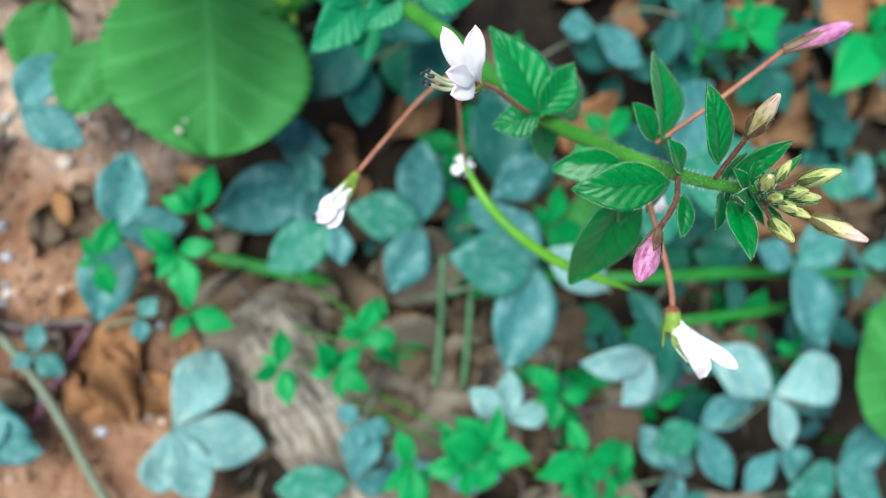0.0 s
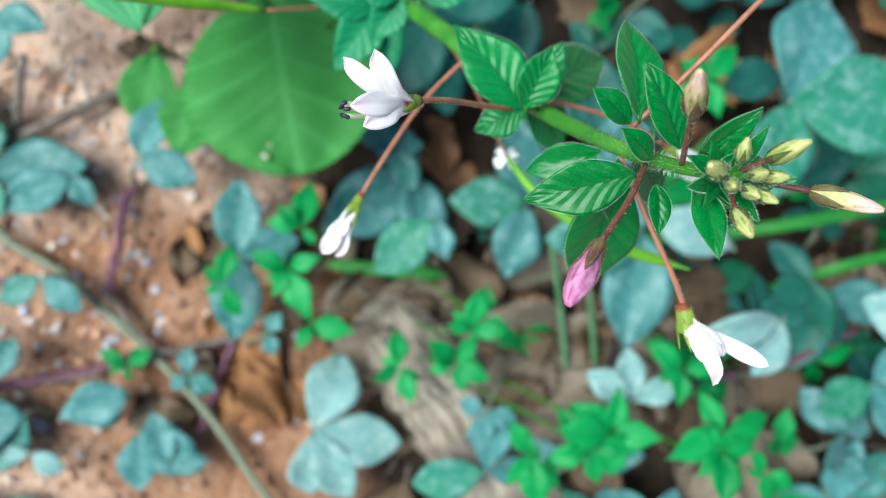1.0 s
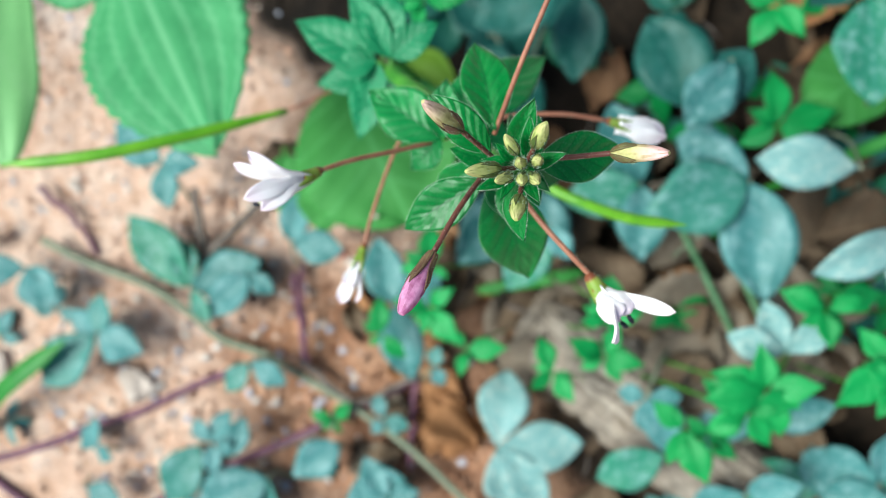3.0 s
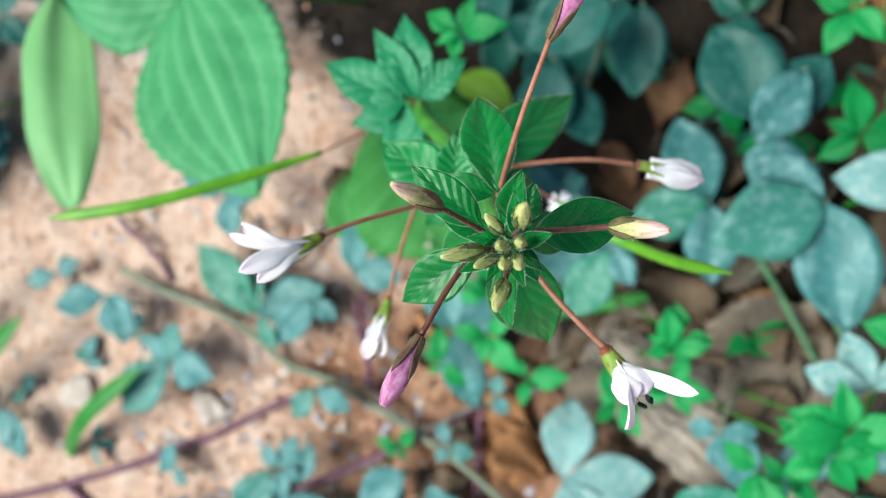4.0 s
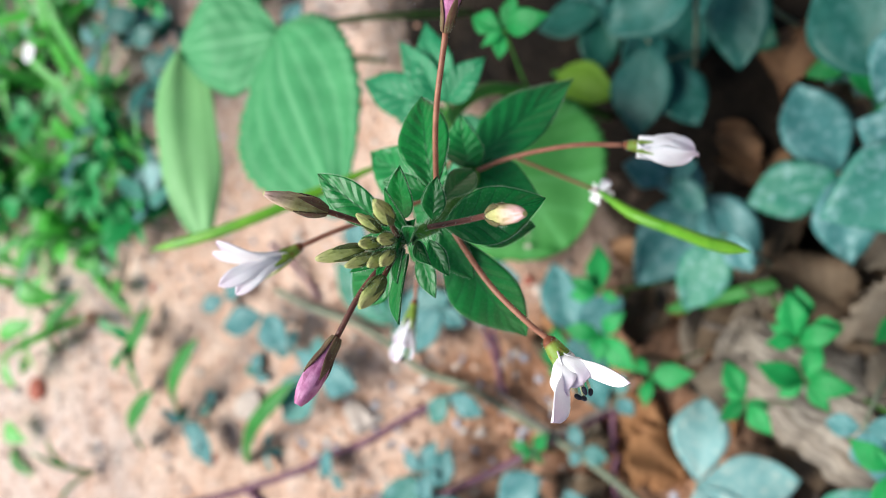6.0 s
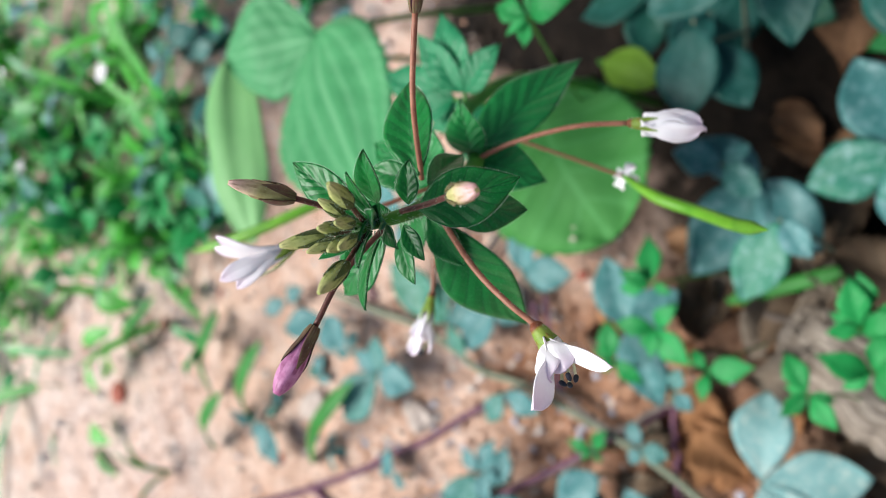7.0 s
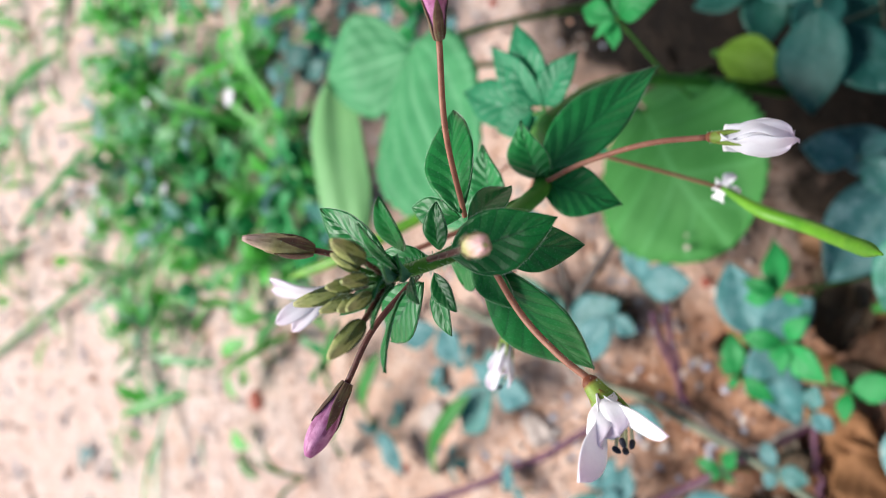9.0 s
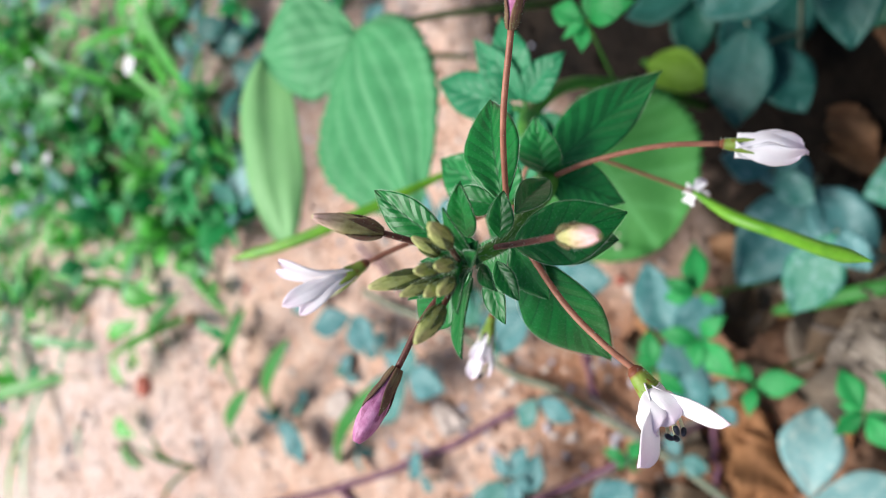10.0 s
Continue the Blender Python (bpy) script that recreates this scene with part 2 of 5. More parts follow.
BLEACHED_LEAF = leaf_material("bleached_leaf", (0.100, 0.078, 0.058), (0.235, 0.190, 0.150), (0.26, 0.20, 0.15), 7.0, 0.5, 0.8, (0.14, 0.09, 0.06), 0.4, 0.1, 60.0, 0.15, 0.5)
BROWN_LEAF = leaf_material("brown_dead_leaf", (0.13, 0.06, 0.03), (0.27, 0.15, 0.08), (0.20, 0.10, 0.05), 7.0, 0.4, 0.7, (0.10, 0.05, 0.03), 0.4, 0.1, 60.0, 0.2, 0.5)
ORANGE_LEAF = leaf_material("orange_dead_leaf", (0.20, 0.085, 0.035), (0.33, 0.165, 0.075), (0.20, 0.09, 0.04), 7.0, 0.4, 0.7, (0.18, 0.08, 0.04), 0.4, 0.1, 60.0, 0.2)
def bark_material():
    """Weathered wood: fibres that run along the branch, grey over brown."""
    m, t, bsdf, out = nodes_of("weathered_bark")
    uv = t.nodes.new("ShaderNodeUVMap")
    stretch = t.nodes.new("ShaderNodeMapping")
    stretch.inputs["Scale"].default_value = (9.0, 42.0, 1.0)
    t.links.new(uv.outputs[0], stretch.inputs["Vector"])
    fibre = t.nodes.new("ShaderNodeTexNoise")
    fibre.inputs["Scale"].default_value, fibre.inputs["Detail"].default_value = 1.0, 6.0
    t.links.new(stretch.outputs[0], fibre.inputs["Vector"])
    col = mixed(t, ranged(t, fibre.outputs[0], 0.35, 0.68), (0.09, 0.07, 0.055), (0.42, 0.36, 0.31))
    col = mixed(t, maths(t, "MULTIPLY", ranged(t, noised(t, 55.0, 5.0), 0.45, 0.7), 0.6), col, (0.29, 0.23, 0.18))
    col = mixed(t, maths(t, "MULTIPLY", ranged(t, noised(t, 300.0, 4.0), 0.55, 0.75), 0.6), col, (0.06, 0.045, 0.035))
    t.links.new(col, bsdf.inputs["Base Color"])
    bsdf.inputs["Roughness"].default_value = 0.92
    bsdf.inputs["Specular IOR Level"].default_value = 0.15
    bumped(t, fibre.outputs[0], 1.0, 0.004, bsdf)
    return m


BARK = bark_material()
STONE = plain_material("stone", (0.38, 0.30, 0.26), (0.60, 0.50, 0.45), 120.0, 0.85, 0.6, 0.001)
RED_STONE = plain_material("red_stone", (0.30, 0.07, 0.05), (0.45, 0.15, 0.10), 120.0, 0.85, 0.6, 0.001)


def soil_material():
    m, t, bsdf, out = nodes_of("orange_soil")
    wide = ranged(t, noised(t, 9.0, 4.0), 0.35, 0.65)
    mid = ranged(t, noised(t, 55.0, 5.0, 0.7), 0.35, 0.7)
    fine = noised(t, 420.0, 6.0, 0.75)
    col = mixed(t, wide, (0.72, 0.44, 0.33), (0.86, 0.65, 0.56))
    col = mixed(t, maths(t, "MULTIPLY", mid, 0.85), col, (0.92, 0.79, 0.74))
    lumps = noised(t, 150.0, 4.0, 0.7)
    col = mixed(t, maths(t, "MULTIPLY", ranged(t, lumps, 0.52, 0.66), 0.8), col, (0.36, 0.18, 0.11))
    col = mixed(t, maths(t, "MULTIPLY", ranged(t, fine, 0.5, 0.75), 0.5), col, (0.30, 0.14, 0.08))
    vor = t.nodes.new("ShaderNodeTexVoronoi")
    vor.inputs["Scale"].default_value = 120.0
    c = t.nodes.new("ShaderNodeTexCoord")
    t.links.new(c.outputs["Object"], vor.inputs["Vector"])
    col = mixed(t, maths(t, "MULTIPLY", ranged(t, vor.outputs["Distance"], 0.12, 0.3, 1.0, 0.0), 0.6), col, (0.74, 0.68, 0.68))
    # leaf mould under the thicket, its deep shade put into the colour; ragged border
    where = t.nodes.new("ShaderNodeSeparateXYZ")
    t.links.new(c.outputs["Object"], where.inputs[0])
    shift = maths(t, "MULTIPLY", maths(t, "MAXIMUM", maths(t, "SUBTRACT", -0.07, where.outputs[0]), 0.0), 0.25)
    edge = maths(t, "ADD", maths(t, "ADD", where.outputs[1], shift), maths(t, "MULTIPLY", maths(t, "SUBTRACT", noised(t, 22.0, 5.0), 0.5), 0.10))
    mould_shade = maths(t, "MULTIPLY", ranged(t, edge, -0.075, -0.040), ranged(t, maths(t, "ADD", where.outputs[0], maths(t, "MULTIPLY", maths(t, "SUBTRACT", noised(t, 11.0, 5.0), 0.5), 0.16)), -0.26, -0.19))
    # darker brown earth near the herb, and mould between the far grass
    px, py = where.outputs[0], where.outputs[1]
    ragged = maths(t, "MULTIPLY", maths(t, "SUBTRACT", noised(t, 30.0, 5.0), 0.5), 0.9)
    def patch(cx, cy, long, short):
        a = maths(t, "MULTIPLY", maths(t, "ADD", maths(t, "SUBTRACT", px, cx), maths(t, "SUBTRACT", py, cy)), 0.707 / long)
        b = maths(t, "MULTIPLY", maths(t, "SUBTRACT", maths(t, "SUBTRACT", px, cx), maths(t, "SUBTRACT", py, cy)), 0.707 / short)
        d = maths(t, "ADD", maths(t, "MULTIPLY", a, a), maths(t, "MULTIPLY", b, b))
        return ranged(t, maths(t, "ADD", d, ragged), 0.55, 1.15, 1.0, 0.0)
    col = mixed(t, maths(t, "MULTIPLY", patch(-0.06, -0.20, 0.22, 0.20), 0.45), col, mixed(t, mid, (0.62, 0.33, 0.19), (0.86, 0.58, 0.42)))
    brown_earth = mixed(t, mid, (0.28, 0.115, 0.055), (0.56, 0.30, 0.175))
    col = mixed(t, maths(t, "MULTIPLY", patch(0.035, -0.080, 0.12, 0.075), 0.85), col, brown_earth)
    far_y = maths(t, "SUBTRACT", py, 0.16)
    away = maths(t, "SQRT", maths(t, "ADD", maths(t, "MULTIPLY", px, px), maths(t, "MULTIPLY", far_y, far_y)))
    away = maths(t, "ADD", away, maths(t, "MULTIPLY", maths(t, "SUBTRACT", noised(t, 7.0, 6.0), 0.5), 0.5))
    mould_shade = maths(t, "MULTIPLY", mould_shade, ranged(t, away, 0.42, 0.62, 1.0, 0.0))
    mould_shade = maths(t, "MAXIMUM", mould_shade, maths(t, "MULTIPLY", patch(-0.40, -0.36, 0.30, 0.10), 0.40))
    # mould and litter tones taken near black for the shaded gaps, darkest towards -x
    humus_shade = mixed(t, mid, (0.008, 0.006, 0.005), (0.036, 0.024, 0.016))
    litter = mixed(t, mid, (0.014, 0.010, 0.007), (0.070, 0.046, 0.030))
    humus_shade = mixed(t, ranged(t, px, -0.08, -0.01), humus_shade, litter)
    humus_shade = mixed(t, maths(t, "MULTIPLY", ranged(t, fine, 0.5, 0.72), 0.6), humus_shade, (0.02, 0.013, 0.009))
    col = mixed(t, mould_shade, col, humus_shade)
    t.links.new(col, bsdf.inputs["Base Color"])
    bsdf.inputs["Roughness"].default_value = 0.9
    bsdf.inputs["Specular IOR Level"].default_value = 0.2
    bumped(t, maths(t, "ADD", maths(t, "ADD", fine, lumps), maths(t, "MULTIPLY", mid, 1.5)), 0.9, 0.003, bsdf)
    return m


SOIL = soil_material()



def pebble_material():
    """Grit of mixed colours, each crumb with its own tone."""
    m, t, bsdf, out = nodes_of("mixed_grit")
    ramp = t.nodes.new("ShaderNodeValToRGB")
    ramp.color_ramp.interpolation = "CONSTANT"
    tones = ((0.0, (0.74, 0.62, 0.54)), (0.26, (0.44, 0.46, 0.56)), (0.5, (0.60, 0.33, 0.22)), (0.78, (0.36, 0.21, 0.15)), (0.86, (0.76, 0.71, 0.68)))
    while len(ramp.color_ramp.elements) < len(tones):
        ramp.color_ramp.elements.new(0.5)
    for e, (at, tone) in zip(ramp.color_ramp.elements, tones):
        e.position, e.color = at, (*tone, 1.0)
    t.links.new(t.nodes.new("ShaderNodeNewGeometry").outputs["Random Per Island"], ramp.inputs[0])
    fine = noised(t, 500.0, 4.0)
    col = mixed(t, maths(t, "MULTIPLY", ranged(t, fine, 0.4, 0.7), 0.4), ramp.outputs[0], (0.40, 0.27, 0.20))
    t.links.new(col, bsdf.inputs["Base Color"])
    bsdf.inputs["Roughness"].default_value = 0.85
    bumped(t, fine, 0.5, 0.0005, bsdf)
    return m


PEBBLES = pebble_material()
# ---- building helpers ----
MM = 0.001


def mm(x, y, z):
    return Vector((x * MM, y * MM, z * MM))


def part(name, bm, material, parent=None, label="", place=None):
    """One mesh object from a bmesh, under a thing or part."""
    me = bpy.data.meshes.new(name)
    bm.to_mesh(me)
    bm.free()
    return shared(name, me, material, parent, label, place)


def shared(name, me, material=None, parent=None, label="", place=None):
    if material and not me.materials:
        me.materials.append(material)
    ob = new(name, me)
    if place is not None:
        ob.matrix_basis = place
    if parent is not None:
        ob.parent = parent
        ob.matrix_parent_inverse = stands(parent).inverted()
    if label:
        ob["label"] = label
    return ob


def stands(ob):
    """Where an object stands in the world."""
    own = ob.matrix_basis
    return stands(ob.parent) @ ob.matrix_parent_inverse @ own if ob.parent else own


def thing(name, at, label, category, group=""):
    ob = new(name)
    ob.empty_display_size = 0.01
    ob.location = at
    ob.matrix_basis = Matrix.Translation(at)
    return tagged(ob, label, category, group)


def spline(points, count):
    """Points along a smooth curve through the given ones."""
    pts = [Vector(p) for p in points]
    pts = [2 * pts[0] - pts[1]] + pts + [2 * pts[-1] - pts[-2]]
    out = []
    spans = len(pts) - 3
    for k in range(count + 1):
        s = k / count * spans
        i = min(int(s), spans - 1)
        f = s - i
        a, b, c, d = pts[i : i + 4]
        out.append(0.5 * (2 * b + (c - a) * f + (2 * a - 5 * b + 4 * c - d) * f * f + (3 * b - a - 3 * c + d) * f**3))
    return out


def tube(bm, points, radius, sides=8, count=16, taper=None, rough=0.0):
    """A round stem along a curve, closed at both ends; u runs along it. radius may be a function of 0..1."""
    line = spline(points, count)
    uvl = bm.loops.layers.uv.verify()
    rings, ref = [], None
    for k, p in enumerate(line):
        tan = (line[min(k + 1, count)] - line[max(k - 1, 0)]).normalized()
        if ref is None:
            ref = tan.orthogonal().normalized()
        ref = (ref - tan * ref.dot(tan)).normalized()
        side = tan.cross(ref)
        f = k / count
        r = radius(f) if callable(radius) else radius * (1 + ((taper or 1) - 1) * f)
        ring = []
        for j in range(sides):
            a = 2 * math.pi * j / sides
            rr = r * (1 + rough * (noise.noise(p * 300 + Vector((a, 0, 0)))))
            ring.append(bm.verts.new(p + (ref * math.cos(a) + side * math.sin(a)) * rr))
        rings.append(ring)
    for k in range(count):
        for j in range(sides):
            f = bm.faces.new((rings[k][j], rings[k][(j + 1) % sides], rings[k + 1][(j + 1) % sides], rings[k + 1][j]))
            f.smooth = True
            for lo, (uu, vv) in zip(f.loops, ((k, j), (k, j + 1), (k + 1, j + 1), (k + 1, j))):
                lo[uvl].uv = (uu / count, vv / sides)
    bm.faces.new(rings[0][::-1])
    bm.faces.new(rings[-1])
    return line


def blade(bm, length, width, peak=0.42, sharp=1.0, fold=0.18, bow=0.08, twist=0.0, relief=0.012, ribs=7, nu=14, nv=8, thick=0.0002, wave=0.0, teeth=0.0, heart=0.0, seed=0.0, claw=0.012, under=0):
    """A leaf or petal with two skins: base at 0, tip along +y, face up +z. peak: where it is widest; sharp: how pointed; heart: lobes behind the base."""
    uvl = bm.loops.layers.uv.verify()
    e = math.log(0.5) / math.log(peak)
    top, low = [], []
    for i in range(nu + 1):
        u = i / nu
        w = math.sin(math.pi * min(1, max(0, u**e))) ** sharp
        half = max(0.5 * width * w, width * (claw if u < 0.5 else 0.012))
        half *= 1 + 0.10 * noise.noise(Vector((u * 3.2, seed * 1.7, 7.3))) * (1 if u > 0.08 else 0)
        if teeth:
            half *= 1 + teeth * (0.5 - abs((u * 17) % 1 - 0.5))
        row_a, row_b = [], []
        for j in range(nv + 1):
            v = 2 * j / nv - 1
            x = v * half
            y = u * length - heart * length * (abs(v) ** 1.5) * (1 - u) ** 3
            z = fold * abs(x) + bow * length * 4 * u * (1 - u) * (1 - 0.35 * v * v)
            ph = (u - abs(v) * 0.28) * ribs
            z += relief * width * (abs((ph % 1) - 0.5) * 2 - 0.5) * min(1, abs(v) * 3) * w
            z += wave * width * math.sin(u * 9 + v * 2 + seed) * v * v
            z += twist * x * u
            n = 0.06 * width * noise.noise(Vector((u * 2.5 + seed, v * 1.5, seed * 3.1)))
            z += n
            row_a.append(bm.verts.new((x, y, z)))
            row_b.append(bm.verts.new((x * 0.985, y, z - thick)))
        top.append(row_a)
        low.append(row_b)

    def face(vs, uvs, slot=0):
        f = bm.faces.new(vs)
        f.smooth = True
        f.material_index = slot
        for lo, q in zip(f.loops, uvs):
            lo[uvl].uv = q

    for i in range(nu):
        for j in range(nv):
            q = [(i / nu, j / nv), (i / nu, (j + 1) / nv), ((i + 1) / nu, (j + 1) / nv), ((i + 1) / nu, j / nv)]
            face((top[i][j], top[i][j + 1], top[i + 1][j + 1], top[i + 1][j]), q)
            face((low[i + 1][j], low[i + 1][j + 1], low[i][j + 1], low[i][j]), [q[3], q[2], q[1], q[0]], under)
        for j, flip in ((0, False), (nv, True)):
            vs = [top[i][j], top[i + 1][j], low[i + 1][j], low[i][j]]
            q = [(i / nu, j / nv), ((i + 1) / nu, j / nv)] * 2
            face(vs if not flip else vs[::-1], [(i / nu, j / nv), ((i + 1) / nu, j / nv), ((i + 1) / nu, j / nv), (i / nu, j / nv)])
    for i, flip in ((0, True), (nu, False)):
        for j in range(nv):
            vs = [top[i][j], top[i][j + 1], low[i][j + 1], low[i][j]]
            face(vs if not flip else vs[::-1], [(i / nu, j / nv)] * 4)


def along(base, tip, face=(0, 0, 1)):
    """The pose that lays +y from base to tip with +z towards face."""
    y = (Vector(tip) - Vector(base)).normalized()
    z = Vector(face) - y * Vector(face).dot(y)
    if z.length < 1e-4:
        z = y.orthogonal()
    z.normalize()
    x = y.cross(z)
    m = Matrix((x, y, z)).transposed().to_4x4()
    m.translation = base
    return m


def hairs(bm, spots, length, radius):
    """Short fine hairs: tapered three-sided spikes."""
    for p, d in spots:
        a = d.orthogonal().normalized() * radius
        b = d.cross(a).normalized() * radius
        base = [bm.verts.new(p + a), bm.verts.new(p - a * 0.5 + b * 0.86), bm.verts.new(p - a * 0.5 - b * 0.86)]
        tip = bm.verts.new(p + d * length * random.uniform(0.6, 1.2))
        for k in range(3):
            bm.faces.new((base[k], base[(k + 1) % 3], tip))


# ---- ground ----
def rise(x, y):
    """Height of the soil: nearly level, with clods and hollows."""
    z = 0.004 * noise.noise(Vector((x * 9, y * 9, 0.3))) + 0.0025 * noise.noise(Vector((x * 40, y * 40, 1.7))) + 0.0012 * noise.noise(Vector((x * 130, y * 130, 4.1)))
    s = min(1.0, max(0.0, (x + 0.005) / 0.06)) * min(1.0, max(0.0, (y + 0.07) / 0.08))
    near = 1.0 / (1.0 + (max(0.0, math.hypot(x, y) - 0.35) / 0.25) ** 2)
    return z + 0.018 * s * s * (3 - 2 * s) * near


def build_ground():
    n, reach = 230, 900.0
    line = [0.6 * (2 * i / n - 1) + (reach * ((2 * i / n - 1) ** 41)) for i in range(n + 1)]
    cx, cy = -0.1, -0.1
    verts = [(cx + a, cy + b, rise(cx + a, cy + b)) for b in line for a in line]
    faces = [(j * (n + 1) + i, j * (n + 1) + i + 1, (j + 1) * (n + 1) + i + 1, (j + 1) * (n + 1) + i) for j in range(n) for i in range(n)]
    me = bpy.data.meshes.new("ground")
    me.from_pydata(verts, [], faces)
    for f in me.polygons:
        f.use_smooth = True
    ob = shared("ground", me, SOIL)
    return tagged(ob, "orange-brown bare soil with grit and small clods", "ground", kind="structure")


build_ground()


# ---- the flowering herb ----
herb = thing("flowering_herb", mm(-88, -20, 0), "slender green wild herb with white flowers and pink buds", "flower plant")
STEM = [mm(-88, -20, 0), mm(-80, -18, 60), mm(-66, -16, 125), mm(-44.4, -13.8, 169), mm(-27, -8.5, 188), mm(-17.6, -5.8, 198), mm(-8.5, -4, 216), mm(-4.5, -2.2, 224), mm(-2.2, -1.4, 231), mm(-0.8, -0.9, 236)]
bm = bmesh.new()
stem_line = tube(bm, STEM, lambda f: 0.0016 if f < 0.42 else 0.0016 - 0.0026 * (f - 0.42) if f < 0.67 else 0.00095 - 0.0011 * (f - 0.67), 14, 90, None, 0.10)
part("stem", bm, HERB_STEM, herb, "bright green hairy stem")


def leaflet(base, tip, width, face=(0, 0, 1), material=None, fold=0.30, bow=0.06, parent=None, peak=0.42, sharp=1.12, fringe=True):
    bm = bmesh.new()
    length = (Vector(tip) - Vector(base)).length
    blade(bm, length, width, peak, sharp, fold, bow, 0.0, 0.006, 7, 56, 14, 0.00022, 0.02, 0.0, 0.0, random.uniform(0, 9), under=1)
    m = along(base, tip, face)
    ob = part("leaflet", bm, material or (HERB_LEAF if length > 0.0095 else HERB_SMALL), parent or herb, "", m)
    ob.data.materials.append(HERB_UNDER)
    if fringe:
        e = math.log(0.5) / math.log(peak)
        spots = []
        count = 2 * int(length * 9000)
        for k in range(count):
            u = 0.03 + 0.96 * (k // 2 + random.random()) / (count / 2 + 1)
            s = 1 if k % 2 else -1
            w = 0.5 * width * math.sin(math.pi * u**e) ** sharp
            p = Vector((s * w, u * length, fold * w + bow * length * 4 * u * (1 - u) * 0.65))
            spots.append((p, Vector((s, random.uniform(0.0, 1.0), random.uniform(-0.4, 0.6))).normalized()))
        hb = bmesh.new()
        hairs(hb, spots, 0.00021, 0.000026)
        part("leaf_hairs", hb, HAIR, ob, "", m)
    return ob


def pedicel_points(a, b, out=0.12):
    a, b = Vector(a), Vector(b)
    mid = (a + b) / 2 + Vector((0, 0, 1)) * (b - a).length * out
    return [a, mid, b]


def swell(u, late=False):
    """Outline of a bud: round foot, widest below the middle, blunt tapered tip; late: a narrow neck and the widest place further on."""
    if late:
        s = min(1.0, max(0.0, (u - 0.12) / 0.45))
        return min(1.0, 0.7 + u * 3) * (0.62 + 0.38 * s * s * (3 - 2 * s)) * (1 - 0.68 * max(0.0, (u - 0.60) / 0.40) ** 2.3)
    rising = math.sin(min(1.0, (0.13 + u) / 0.42) * math.pi / 2)
    return rising * (1 - 0.76 * max(0.0, (u - 0.40) / 0.60) ** 2.3)


def bud_body(bm, base, tip, radius, lobes=4, turn=0.6, late=False):
    """Folded petals: a spindle with a four-lobed, slightly twisted section."""
    m = along(base, tip, (0.3, 0.2, 1))
    length = (Vector(tip) - Vector(base)).length
    uvl = bm.loops.layers.uv.verify()
    nu, ns = 14, 20
    rings = []
    for i in range(nu + 1):
        u = i / nu
        r = radius * swell(u, late)
        ring = []
        for j in range(ns):
            a = 2 * math.pi * j / ns
            k = (a * lobes / (2 * math.pi) + turn * u) % 1
            rr = r * (1 + 0.26 * (k - 0.5) * min(1, u * 2.5))
            ring.append(bm.verts.new(m @ Vector((rr * math.cos(a), u * length, rr * math.sin(a)))))
        rings.append(ring)
    for i in range(nu):
        for j in range(ns):
            f = bm.faces.new((rings[i][j], rings[i + 1][j], rings[i + 1][(j + 1) % ns], rings[i][(j + 1) % ns]))
            f.smooth = True
            for lo, uu in zip(f.loops, (i, i + 1, i + 1, i)):
                lo[uvl].uv = (uu / nu, j / ns)
    bm.faces.new(rings[0])
    bm.faces.new(rings[-1][::-1])
    return m, length


def sepal_mesh(bm, m, length, radius, k, reach, wide=0.84, late=False):
    """One pointed sepal that hugs the spindle."""
    nu, nv = 10, 6
    skins = []
    for lift in (1.13, 1.02):
        rows = []
        for i in range(nu + 1):
            f = i / nu
            u = f * reach
            r = radius * swell(u, late) * (lift + 0.02 * (1 - f) ** 2) + 0.00004 + 0.05 * radius * noise.noise(Vector((f * 5, k * 3.1, length * 900)))
            half = wide * math.pi / 4 * (1 - f**1.7) + 0.02
            rows.append([bm.verts.new(m @ Vector((r * math.cos(k * math.pi / 2 + half * (2 * j / nv - 1)), u * length, r * math.sin(k * math.pi / 2 + half * (2 * j / nv - 1))))) for j in range(nv + 1)])
        skins.append(rows)
    a, b = skins
    uvl = bm.loops.layers.uv.verify()
    for i in range(nu):
        for j in range(nv):
            for q, st in (((a[i][j], a[i + 1][j], a[i + 1][j + 1], a[i][j + 1]), ((0, 0), (1, 0), (1, 1), (0, 1))), ((b[i][j + 1], b[i + 1][j + 1], b[i + 1][j], b[i][j]), ((0, 1), (1, 1), (1, 0), (0, 0)))):
                f = bm.faces.new(q)
                f.smooth = True
                for lo, (du, dv) in zip(f.loops, st):
                    lo[uvl].uv = ((i + du) / nu, k * 0.3 + (j + dv) / nv * 0.25)
        bm.faces.new((a[i][0], b[i][0], b[i + 1][0], a[i + 1][0]))
        bm.faces.new((a[i + 1][nv], b[i + 1][nv], b[i][nv], a[i][nv]))


def stalk_hairs(points, radius, parent, count=70):
    """Fine short hairs that stand off a stalk."""
    line = spline(points, 20)
    spots = []
    for k in range(count):
        i = random.uniform(0.5, 19.4)
        a, b = line[int(i)], line[int(i) + 1]
        d = (b - a).normalized()
        q = d.orthogonal().normalized()
        an = random.uniform(0, 6.283)
        o = q * math.cos(an) + d.cross(q) * math.sin(an)
        spots.append((a.lerp(b, i - int(i)) + o * radius * 0.9, o))
    bm = bmesh.new()
    hairs(bm, spots, 0.00022, 0.000028)
    part("stalk_hairs", bm, HAIR, parent)


